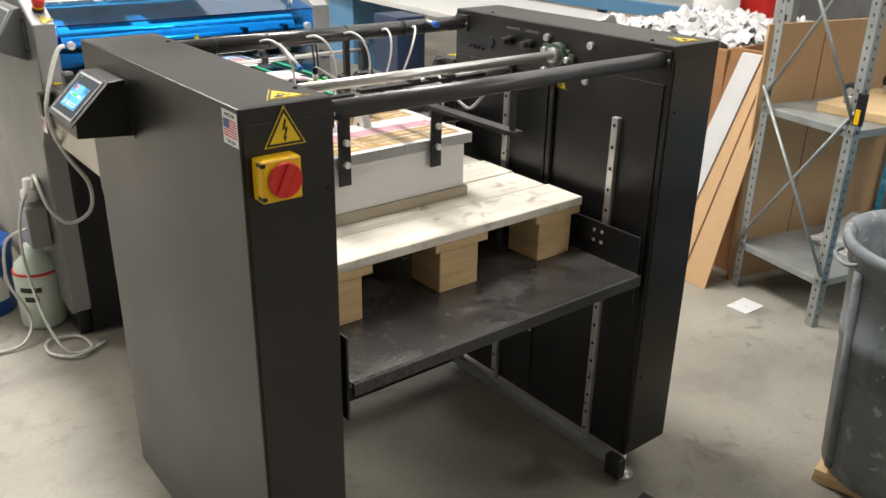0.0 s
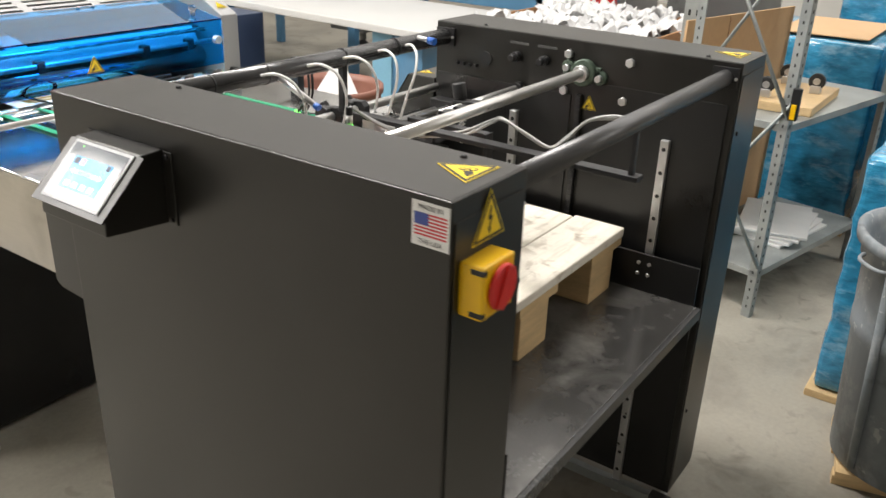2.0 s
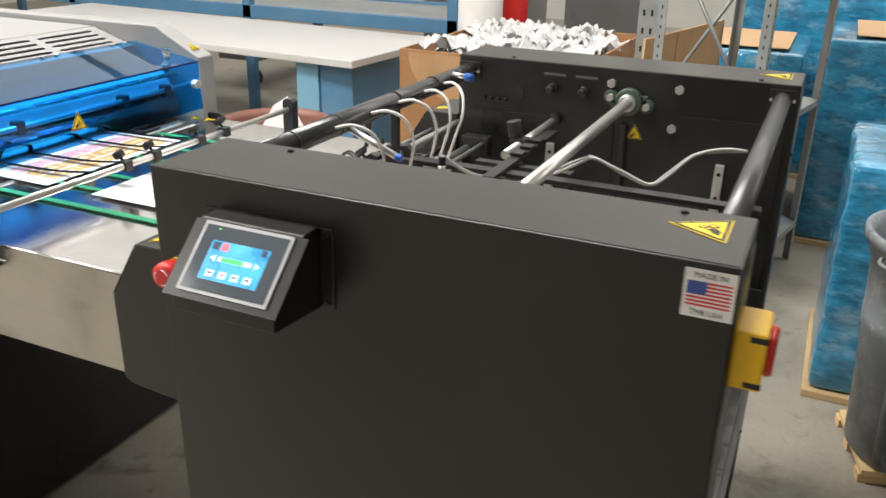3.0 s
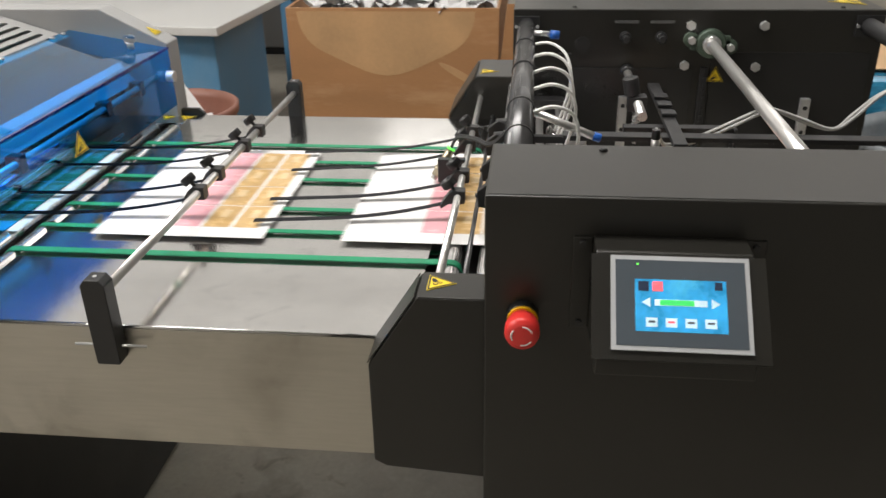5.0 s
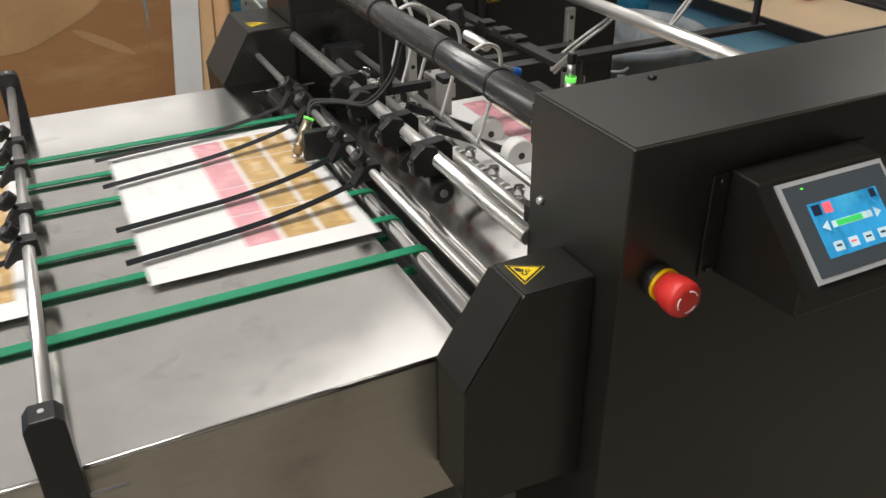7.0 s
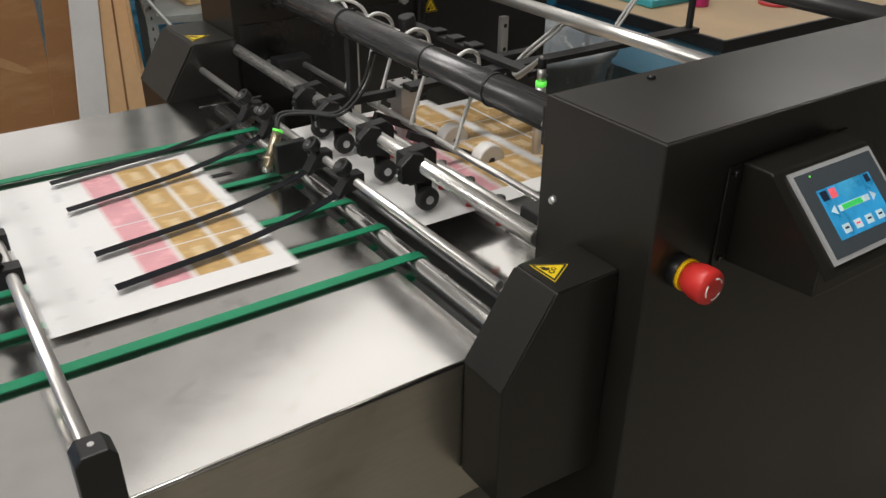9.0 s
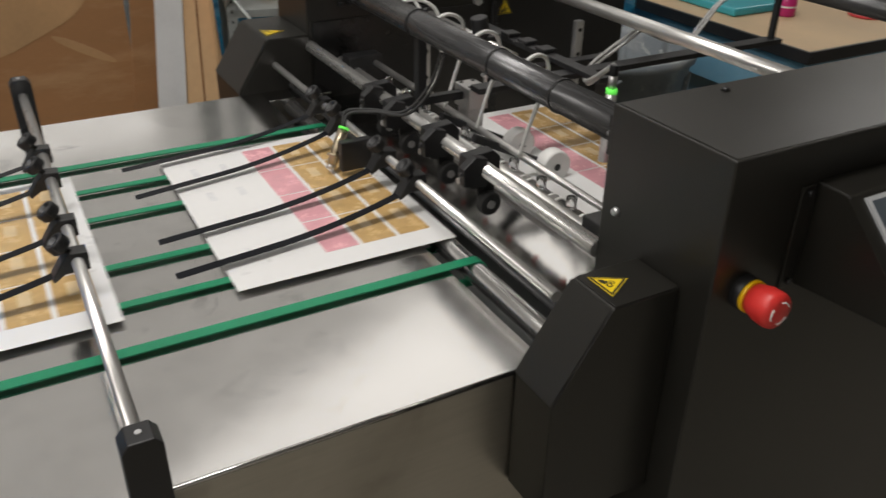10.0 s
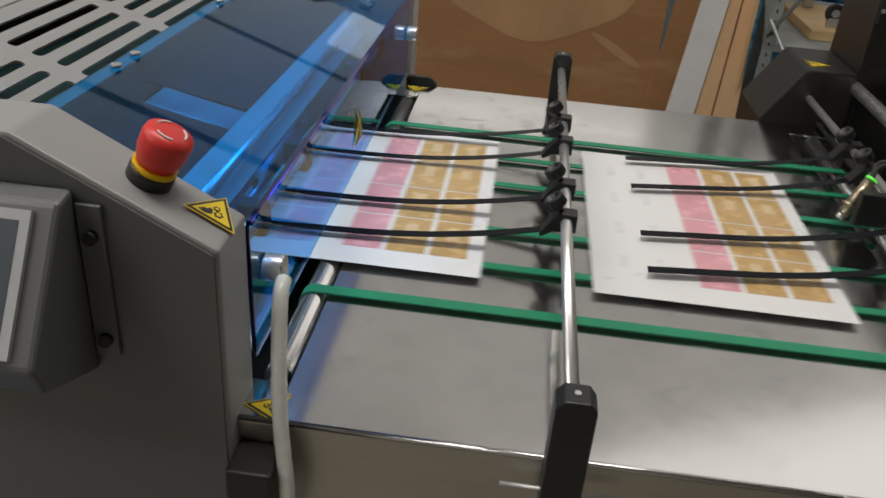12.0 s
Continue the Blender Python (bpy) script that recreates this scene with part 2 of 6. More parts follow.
M_SCRB = surf("lit_blue_screen", (0.03, 0.30, 0.60), 0.3, var=0.4, scale=18, bump=0.0, stain=(0.10, 0.50, 0.68), stain_amount=0.9, stain_scale=14, emit=0.5)
M_SCRW = surf("lit_white_icon", (0.55, 0.72, 0.80), 0.3, var=0.2, scale=40, bump=0.0, emit=0.45)
M_SCRR = surf("lit_red_icon", (0.85, 0.12, 0.15), 0.3, var=0.1, bump=0.0, emit=0.8)
M_SCRG = surf("lit_green_bar", (0.05, 0.55, 0.12), 0.3, var=0.1, bump=0.0, emit=0.8)
M_LED = surf("green_led", (0.15, 0.9, 0.1), 0.3, var=0.0, bump=0.0, emit=1.0)
M_REDGLOW = surf("red_suction_cup", (0.55, 0.06, 0.05), 0.45, var=0.1)
M_USBLUE = surf("flag_blue", (0.05, 0.08, 0.30), 0.5, var=0.05, bump=0.0)
M_USRED = surf("flag_red", (0.60, 0.05, 0.06), 0.5, var=0.05, bump=0.0)
M_ACRYL = clear("blue_acrylic", (0.02, 0.40, 0.92), 0.02, 1.30, 0.15)
M_ACRYLE = clear("blue_acrylic_edge", (0.02, 0.10, 0.75))
M_CLEAR = clear("clear_polycarbonate", (0.92, 0.92, 0.92), 0.08)

stained(M_FLOOR, (0.10, 0.09, 0.075), 0.75, 4.5, 0.55, 0.70, 1.1)
stained(M_FLOOR, (0.14, 0.125, 0.105), 0.6, 14.0, 0.58, 0.68, 1.7)
stained(M_STEEL, (0.37, 0.362, 0.355), 0.75, 7.0, 0.46, 0.74, 2.5)
stained(M_BIN, (0.07, 0.07, 0.07), 0.6, 8.0, 0.52, 0.64, 4.0)
stained(M_BIN, (0.62, 0.62, 0.60), 0.8, 30.0, 0.64, 0.70, 6.0)
stained(M_STEELS, (0.30, 0.275, 0.235), 0.7, 6.0, 0.48, 0.72, 3.0)
# more pale shelf marks: scuffs, and sheen put into the colour
stained(M_SHELF, (0.16, 0.155, 0.148), 0.6, 16.0, 0.54, 0.74, 5.0)
stained(M_SHELF, (0.20, 0.195, 0.185), 0.55, 5.0, 0.50, 0.72, 2.5)
stained(M_DECK, (0.26, 0.20, 0.13), 0.75, 20.0, 0.53, 0.66, 6.0)
stained(M_STEEL, (0.30, 0.295, 0.29), 0.6, 24.0, 0.58, 0.72, 3.2)
stained(M_STEELS, (0.20, 0.185, 0.155), 0.5, 9.0, 0.5, 0.66, 3.0)
stained(M_BIN, (0.08, 0.085, 0.09), 0.4, 12.0, 0.55, 0.70, 4.0)

# ---------- mesh helpers ----------
ORIG = {}


def bm_box(x0, x1, y0, y1, z0, z1, bevel=0.0, bm=None):
    mine = bmesh.new()
    bmesh.ops.create_cube(mine, size=1)
    for v in mine.verts:
        v.co = Vector(((x0 + x1) / 2 + v.co.x * (x1 - x0), (y0 + y1) / 2 + v.co.y * (y1 - y0), (z0 + z1) / 2 + v.co.z * (z1 - z0)))
    if bevel:
        bmesh.ops.bevel(mine, geom=mine.edges[:], offset=bevel, segments=2, affect="EDGES", profile=0.5)
    return merge(bm, mine)


def merge(bm, mine):
    if bm is None:
        return mine
    data = bpy.data.meshes.new("tmp")
    mine.to_mesh(data)
    bm.from_mesh(data)
    bpy.data.meshes.remove(data)
    mine.free()
    return bm


def bm_cyl(p, q, r, r2=None, seg=20, bm=None, bevel=0.0):
    p, q = Vector(p), Vector(q)
    mine = bmesh.new()
    bmesh.ops.create_cone(mine, cap_ends=True, segments=seg, radius1=r, radius2=r if r2 is None else r2, depth=(q - p).length)
    if bevel:
        rims = [e for e in mine.edges if abs(e.verts[0].co.z - e.verts[1].co.z) < 1e-6]
        bmesh.ops.bevel(mine, geom=rims, offset=bevel, segments=2, affect="EDGES", profile=0.5)
    turn = (q - p).to_track_quat("Z", "Y").to_matrix().to_4x4()
    mine.transform(Matrix.Translation((p + q) / 2) @ turn)
    for f in mine.faces:
        f.smooth = len(f.verts) == 4
    return merge(bm, mine)


def bm_prism(outline, axis, a, b, bevel=0.0, bm=None):
    """A prism over a 2D outline, drawn out along an axis from a to b."""
    mine = bmesh.new()

    def put(u, v, w):
        return {"x": (w, u, v), "y": (u, w, v), "z": (u, v, w)}[axis]
    lo = [mine.verts.new(put(u, v, a)) for u, v in outline]
    hi = [mine.verts.new(put(u, v, b)) for u, v in outline]
    n = len(outline)
    mine.faces.new(lo[::-1])
    mine.faces.new(hi)
    for i in range(n):
        mine.faces.new((lo[i], lo[(i + 1) % n], hi[(i + 1) % n], hi[i]))
    bmesh.ops.recalc_face_normals(mine, faces=mine.faces[:])
    if bevel:
        bmesh.ops.bevel(mine, geom=mine.edges[:], offset=bevel, segments=2, affect="EDGES", profile=0.5)
    return merge(bm, mine)


def bm_tube(points, r, seg=8, bm=None, smooth=6, cap=True):
    """A round tube along a smooth curve through the points."""
    pts = [Vector(p) for p in points]
    line = []
    for i in range(len(pts) - 1):
        a, b = pts[max(i - 1, 0)], pts[i]
        c, d = pts[i + 1], pts[min(i + 2, len(pts) - 1)]
        for k in range(smooth):
            t = k / smooth
            line.append(0.5 * (2 * b + (c - a) * t + (2 * a - 5 * b + 4 * c - d) * t * t + (3 * b - 3 * c + d - a) * t ** 3))
    line.append(pts[-1])
    mine = bmesh.new()
    rings, up = [], Vector((0.123, 0.31, 0.94))
    for i, p in enumerate(line):
        way = (line[min(i + 1, len(line) - 1)] - line[max(i - 1, 0)]).normalized()
        side = way.cross(up).normalized()
        up = side.cross(way).normalized()
        rings.append([mine.verts.new(p + r * (math.cos(2 * math.pi * k / seg) * side + math.sin(2 * math.pi * k / seg) * up)) for k in range(seg)])
    for a, b in zip(rings, rings[1:]):
        for k in range(seg):
            f = mine.faces.new((a[k], a[(k + 1) % seg], b[(k + 1) % seg], b[k]))
            f.smooth = True
    if cap:
        mine.faces.new(rings[0][::-1])
        mine.faces.new(rings[-1])
    bmesh.ops.recalc_face_normals(mine, faces=mine.faces[:])
    return merge(bm, mine)


def bm_lathe(profile, centre, seg=40, bm=None):
    """A body turned about the z axis from (radius, height) pairs."""
    mine = bmesh.new()
    rings = [[mine.verts.new((centre[0] + r * math.cos(2 * math.pi * k / seg), centre[1] + r * math.sin(2 * math.pi * k / seg), centre[2] + h)) for k in range(seg)] for r, h in profile]
    for a, b in zip(rings, rings[1:]):
        for k in range(seg):
            f = mine.faces.new((a[k], a[(k + 1) % seg], b[(k + 1) % seg], b[k]))
            f.smooth = True
    mine.faces.new(rings[0][::-1])
    mine.faces.new(rings[-1])
    bmesh.ops.recalc_face_normals(mine, faces=mine.faces[:])
    return merge(bm, mine)


def mesh_of(name, bm, material, origin):
    data = bpy.data.meshes.new(name)
    bm.transform(Matrix.Translation(-Vector(origin)))
    bm.to_mesh(data)
    bm.free()
    data.materials.append(material)
    return data


def part(name, bm, material, parent, label=""):
    o = ORIG[parent]
    ob = new(name, mesh_of(name, bm, material, o))
    ob.parent = parent
    ORIG[ob] = o
    return tagged(ob, label)


def thing(name, origin, label, category, group="", kind=""):
    ob = new(name)
    ob.empty_display_size = 0.05
    ob.location = origin
    ORIG[ob] = Vector(origin)
    return tagged(ob, label, category, group, kind)


def solo(name, bm, material, origin, label, category, group="", kind=""):
    ob = new(name, mesh_of(name, bm, material, origin))
    ob.location = origin
    ORIG[ob] = Vector(origin)
    return tagged(ob, label, category, group, kind)


def letters(name, text, size, m, material, parent, depth=0.0003):
    """Flat lettering as a mesh under its thing; m places it in the world."""
    curve = bpy.data.curves.new(name, "FONT")
    curve.body, curve.size, curve.align_x, curve.align_y, curve.extrude = text, size, "CENTER", "CENTER", depth
    tmp = bpy.data.objects.new(name, curve)
    scene.collection.objects.link(tmp)
    data = bpy.data.meshes.new_from_object(tmp.evaluated_get(bpy.context.evaluated_depsgraph_get()))
    bpy.data.objects.remove(tmp)
    bm = bmesh.new()
    bm.from_mesh(data)
    bm.transform(m)
    return part(name, bm, material, parent)


def frame_at(at, right, up):
    """A matrix whose x and y axes run along right and up at a place."""
    r, u = Vector(right).normalized(), Vector(up).normalized()
    n = r.cross(u)
    return Matrix(((r.x, u.x, n.x, at[0]), (r.y, u.y, n.y, at[1]), (r.z, u.z, n.z, at[2]), (0, 0, 0, 1)))


def flat(outline, m, thick=0.0006):
    """A thin plate over an outline in the x, y plane of m."""
    bm = bm_prism(outline, "z", 0.0, thick)
    bm.transform(m)
    return bm


def rect(w, h, cx=0.0, cy=0.0):
    return [(cx - w / 2, cy - h / 2), (cx + w / 2, cy - h / 2), (cx + w / 2, cy + h / 2), (cx - w / 2, cy + h / 2)]


def warning_sign(at, right, up, size, parent=None, sort="gear", label="yellow triangular warning sticker with black border"):
    """A triangular sticker: black border, yellow field, black sign."""
    m = frame_at(at, right, up)
    s = thing("warning_sticker", at, label, "sticker")
    h = size * 0.88

    def tri(k, lift=0.0):
        return [(-size / 2 * k, -h / 3 * k + lift), (size / 2 * k, -h / 3 * k + lift), (0, h * 2 / 3 * k + lift)]
    part("sticker_backing", flat(tri(1.0), m, 0.0005), M_YEL, s)
    part("border", flat(tri(0.93), m, 0.0008), M_INK, s, "black border")
    part("field", flat(tri(0.74), m, 0.0011), M_YEL, s)
    if sort == "bolt":
        k = size
        sign = [(0.00 * k, 0.30 * k), (-0.07 * k, 0.06 * k), (0.01 * k, 0.08 * k), (-0.03 * k, -0.10 * k), (-0.06 * k, -0.09 * k), (0.0, -0.2 * k), (0.05 * k, -0.08 * k), (0.015 * k, -0.09 * k), (0.08 * k, 0.13 * k), (0.01 * k, 0.11 * k), (0.045 * k, 0.3 * k)]
        part("sign", flat(sign, m, 0.0014), M_INK, s, "black lightning bolt")
    else:
        bm = None
        for gx, gy, gr in ((0.085, -0.055, 0.095), (0.0, 0.085, 0.075)):
            star = []
            for k in range(24):
                r = gr * size * (1.0 if k % 4 < 2 else 0.78)
                star.append((gx * size + r * math.cos(k * math.pi / 12), gy * size + r * math.sin(k * math.pi / 12)))
            bm = merge(bm, flat(star, m, 0.0014))
        palm = [(-0.27, -0.17), (-0.12, -0.19), (-0.02, -0.13), (-0.03, -0.02), (-0.10, 0.03), (-0.13, -0.04), (-0.20, -0.06)]
        bm = merge(bm, flat([(u * size, v * size) for u, v in palm], m, 0.0014))
        for gx, gy, gr in ((0.085, -0.055, 0.045), (0.0, 0.085, 0.034)):
            disc = [(gx * size + gr * size * math.cos(k * math.pi / 8), gy * size + gr * size * math.sin(k * math.pi / 8)) for k in range(16)]
            part("wheel_eye", flat(disc, m, 0.0017), M_YEL, s)
        part("sign", bm, M_INK, s, "black crushing sign")
    return s

# ---------- the hall ----------
X0, X1, Y0, Y1, H = -2.6, 13.0, -8.0, 14.0, 4.7
solo("floor", bm_box(X0 - 0.2, X1 + 0.2, Y0 - 0.2, Y1 + 0.2, -0.2, 0), M_FLOOR, (0, 0, 0), "stained grey concrete hall floor", "floor", kind="structure")
# unseen wall, set near and grey to temper reflections in the black housing
solo("wall_west", bm_box(X0 - 0.2, X0, Y0, Y1, 0, H), M_DWALL, (X0, 0, 0), "plain painted wall added to close the hall", "wall", kind="structure")
solo("wall_east", bm_box(X1, X1 + 0.2, Y0, Y1, 0, H), M_WALL, (X1, 0, 0), "plain painted wall added to close the hall", "wall", kind="structure")
solo("wall_south", bm_box(X0 - 0.2, X1 + 0.2, Y0 - 0.2, Y0, 0, H), M_WALL, (0, Y0, 0), "plain painted wall added to close the hall", "wall", kind="structure")
solo("wall_north", bm_box(X0 - 0.2, X1 + 0.2, Y1, Y1 + 0.2, 0, H), M_WALL, (0, Y1, 0), "plain painted wall added to close the hall", "wall", kind="structure")
solo("ceiling", bm_box(X0 - 0.2, X1 + 0.2, Y0 - 0.2, Y1 + 0.2, H, H + 0.2), M_CEIL, (0, 0, H), "plain pale hall ceiling", "ceiling", kind="structure")

# ---------- the pile feeder ----------
NX0, NX1, FX0, FX1 = 0.605, 0.787, 1.757, 1.94     # side housings
FY0, FY1, FZ0, FZ1 = 1.283, 2.130, 0.085, 1.298

feeder = thing("sheet_feeder", (1.27, 1.7, 0), "black powder-coated pile feeder with two tall side housings", "printing machine")


def side_housing(name, x0, x1, inner):
    """A folded sheet housing with a lid seam and a lower inset foot."""
    b = part(name, bm_box(x0, x1, FY0, FY1, FZ0, FZ1 - 0.0008, 0.0022), M_BLACK, feeder)
    part("lid", bm_box(x0 + 0.004, x1 - 0.004, FY0 + 0.004, FY1 - 0.004, FZ1 - 0.0006, FZ1, 0.0002), M_BLACK, b)
    part("edge_fold", bm_box(x0 + 0.006, x1 - 0.006, FY0 - 0.0025, FY0 - 0.001, FZ0 + 0.02, FZ1 - 0.03, 0.0005), M_BLACK, b)
    for y in (FY0 + 0.09, FY1 - 0.144):
        xs = x1 - 0.024 if inner > 0 else x0 + 0.024
        part("screw", bm_cyl((xs, y, FZ1 - 0.001), (xs, y, FZ1 + 0.004), 0.006, 0.004), M_BLKPL, b)
    for y in ((FY0 + 0.06, FY1 - 0.08) if x0 < 1 else (FY0 + 0.016, FY1 - 0.055)):
        xc = (x0 + x1) / 2 if x0 < 1 else x0 + 0.020
        part("levelling_foot", bm_lathe([(0.034, 0), (0.034, 0.007), (0.012, 0.016), (0.008, 0.018), (0.008, 0.086)], (xc, y, 0), 24), M_ZINC, b, "zinc-plated levelling foot")
    return b


near = side_housing("near_housing", NX0, NX1, 1)
far = side_housing("far_housing", FX0, FX1, -1)
for z in (0.35, 1.13):
    part("screw", bm_cyl((NX1 - 0.014, FY0 - 0.006, z), (NX1 - 0.014, FY0, z), 0.005), M_BLKPL, near)
    part("screw", bm_cyl((FX0 + 0.03, FY0 - 0.006, z), (FX0 + 0.03, FY0, z), 0.005), M_BLKPL, far)
part("screw", bm_cyl((NX0 + 0.155, FY1, 1.175), (NX0 + 0.155, FY1 + 0.005, 1.175), 0.006, 0.004), M_ZINC, near)

# inner face of the far housing: plate with slots, rails, bolts, knobs
part("slot_strip", bm_box(FX0 - 0.012, FX0 - 0.001, 1.668, 1.684, 0.62, 1.165, 0.002), M_BLKPL, far, "black ribbed chain slot")
for k in range(34):
    part("slot_tooth", bm_box(FX0 - 0.016, FX0 - 0.0125, 1.668, 1.676, 0.64 + k * 0.0155, 0.648 + k * 0.0155), M_BLKPL, far)
part("inner_plate", bm_box(FX0 - 0.004, FX0 - 0.0005, 1.30, 1.66, 0.10, 1.20, 0.001), M_BLACKIN, far, "satin black inner plate")
part("inner_plate", bm_box(FX0 - 0.004, FX0 - 0.0005, 1.70, 2.12, 0.10, 1.16, 0.001), M_BLACKIN, far, "satin black inner plate")


def lift_rail(parent, x, y, z0, z1, face):
    """A profiled linear rail with counterbored holes."""
    r = part("lift_rail", bm_box(min(x, x + face * 0.016), max(x, x + face * 0.016), y - 0.011, y + 0.011, z0, z1, 0.002), M_ZINC, parent, "bright steel linear rail")
    n = int((z1 - z0) / 0.06)
    for k in range(n):
        z = z1 - 0.022 - k * 0.06
        part("rail_hole", bm_cyl((x + face * 0.013, y, z), (x + face * 0.0166, y, z), 0.0052, seg=12), M_INK, r)


lift_rail(far, FX0 - 0.003, 1.432, 0.03, 1.093, -1)
lift_rail(far, FX0 - 0.003, 1.86, 0.03, 1.093, -1)
lift_rail(near, NX1 + 0.003, 1.432, 0.03, 1.093, 1)
for y, z in ((1.550, 1.262), (1.716, 1.262), (1.558, 1.166), (1.722, 1.168)):
    part("hex_bolt", bm_cyl((FX0 - 0.012, y, z), (FX0, y, z), 0.0115, seg=6, bevel=0.001), M_ZINC, far, "bright zinc hexagon bolt")
for y in (1.783, 1.866):
    part("label_strip", bm_box(FX0 - 0.002, FX0, y - 0.03, y + 0.026, 1.266, 1.272), M_LABEL, far)
    k = part("vacuum_knob", bm_cyl((FX0 - 0.022, y, 1.235), (FX0, y, 1.235), 0.013, bevel=0.002), M_BLKPL, far, "black ribbed control knob")
    part("knob_cap", bm_cyl((FX0 - 0.04, y, 1.235), (FX0 - 0.022, y, 1.235), 0.009, bevel=0.002), M_BLKPL, k)
part("cable_hole", bm_cyl((FX0 - 0.004, 1.965, 1.215), (FX0 + 0.001, 1.965, 1.215), 0.019, seg=24), M_INK, far, "round black cable hole")
for k in range(4):
    part("hook", bm_box(FX0 - 0.012, FX0, 1.99 + k * 0.02, 2.0 + k * 0.02, 1.188, 1.196, 0.001), M_BLKPL, far)

part("small_label", bm_box(FX0 - 0.0055, FX0 - 0.0045, 1.705, 1.735, 0.325, 0.334), M_WHITE, far, "small white label")
for y, z in ((1.72, 0.29), (1.63, 0.26)):
    part("wall_bolt", bm_cyl((FX0 - 0.009, y, z), (FX0, y, z), 0.006, seg=12), M_BLKPL, far)

# rods that join the housings


def cross_rod(name, y, z, r, mat, label, plates=True):
    ob = part(name, bm_cyl((NX1, y, z), (FX0, y, z), r, seg=28), mat, feeder, label)
    if plates:
        for xa, xb in ((NX1, NX1 + 0.006), (FX0 - 0.006, FX0)):
            pl = part("end_plate", bm_box(xa, xb, y - 0.03, y + 0.03, z - 0.024, z + 0.024, 0.001), M_BLKPL, ob)
            for dy in (-0.025, 0.025):
                part("plate_screw", bm_cyl((xa - 0.003, y + dy, z), (xb + 0.003, y + dy, z), 0.004, seg=10), M_ZINC, ob)
    return ob


rod_front = cross_rod("front_tie_rod", 1.318, 1.262, 0.0185, M_ANOD, "black round tie rod")
tube = cross_rod("rear_tie_tube", 2.098, 1.258, 0.0215, M_ANOD, "black air-distribution tie tube")
for x in (0.92, 1.07, 1.32, 1.52):
    part("cable_tie", bm_cyl((x, 2.098, 1.258), (x + 0.004, 2.098, 1.258), 0.0232, seg=24), M_BLKPL, tube)
shaft = cross_rod("drive_shaft", 1.668, 1.222, 0.0125, M_CHROME, "polished steel drive shaft", False)
fl = part("flange_bearing", bm_cyl((FX0 - 0.022, 1.668, 1.222), (FX0, 1.668, 1.222), 0.034, seg=28, bevel=0.004), M_HAMMER, feeder, "green hammer-finish flange bearing")
bm = None
for s in (-1, 1):
    bm = bm_cyl((FX0 - 0.012, 1.668 + s * 0.045, 1.222 + s * 0.008), (FX0, 1.668 + s * 0.045, 1.222 + s * 0.008), 0.018, seg=20, bevel=0.002, bm=bm)
    part("flange_bolt", bm_cyl((FX0 - 0.026, 1.668 + s * 0.045, 1.222 + s * 0.008), (FX0 - 0.012, 1.668 + s * 0.045, 1.222 + s * 0.008), 0.009, seg=6), M_ZINC, fl, "zinc bolt")
bm_box(FX0 - 0.012, FX0, 1.623, 1.713, 1.205, 1.239, 0.002, bm)
part("flange_ear", bm, M_HAMMER, fl)
part("collar", bm_cyl((FX0 - 0.036, 1.668, 1.222), (FX0 - 0.022, 1.668, 1.222), 0.021, seg=24, bevel=0.002), M_ZINC, fl)

# pile table (lift shelf) with its carriage plates
shelf = part("lift_table", bm_box(NX1 + 0.022, FX0 - 0.042, 1.282, 2.08, 0.688, 0.698, 0.0015), M_SHELF, feeder, "scuffed black steel lift table")
part("front_lip", bm_box(NX1 + 0.022, FX0 - 0.042, 1.270, 1.2815, 0.668, 0.698, 0.0015), M_LIP, shelf, "scuffed black front lip")
part("rear_lip", bm_box(NX1 + 0.022, FX0 - 0.042, 2.0805, 2.09, 0.636, 0.698, 0.0015), M_SHELF, shelf)
for xa, xb in ((NX1 + 0.016, NX1 + 0.0215), (FX0 - 0.0415, FX0 - 0.034)):
    cp = part("carriage_plate", bm_box(xa, xb, 1.29, 1.62, 0.60, 0.80, 0.001), M_BLACKIN, feeder, "black carriage plate")
    for dy in (0, 0.028):
        for dz in (0, 0.03):
            part("screw", bm_cyl((xa - 0.003, 1.418 + dy, 0.745 + dz), (xb + 0.003, 1.418 + dy, 0.745 + dz), 0.005, seg=10), M_ZINC, cp)
part("base_beam", bm_box(FX0 - 0.03, FX0 - 0.006, 1.33, 2.10, 0.045, 0.075, 0.001), M_GALV, feeder, "grey base beam")
part("base_beam", bm_box(NX1 + 0.006, NX1 + 0.03, 1.33, 2.10, 0.045, 0.075, 0.001), M_GALV, feeder, "grey base beam")
part("foot_block", bm_box(FX0 - 0.036, FX0 - 0.006, 1.270, 1.325, 0.018, 0.0845, 0.002), M_BLACK, feeder)
part("rear_beam", bm_box(NX1 + 0.03, FX0 - 0.03, 2.07, 2.10, 0.045, 0.10, 0.002), M_BLACKIN, feeder)

# ---------- stickers, switch, stop button, operator screen on the near housing ----------
warning_sign((0.688, FY0 - 0.003, 1.247), (1, 0, 0), (0, 0, 1), 0.080, sort="bolt", label="yellow electric-shock warning sticker on black housing")
warning_sign((0.715, 1.335, FZ1 + 0.0005), (1, 0, 0), (0, 1, 0), 0.085, label="yellow crushing-hazard sticker on the housing top")
warning_sign((1.86, 1.335, FZ1 + 0.0005), (1, 0, 0), (0, 1, 0), 0.085, label="yellow crushing-hazard sticker on the far housing top")
warning_sign((FX0 - 0.0045, 1.648, 1.142), (0, -1, 0), (0, 0, 1), 0.042, label="small yellow warning sticker on black inner wall")

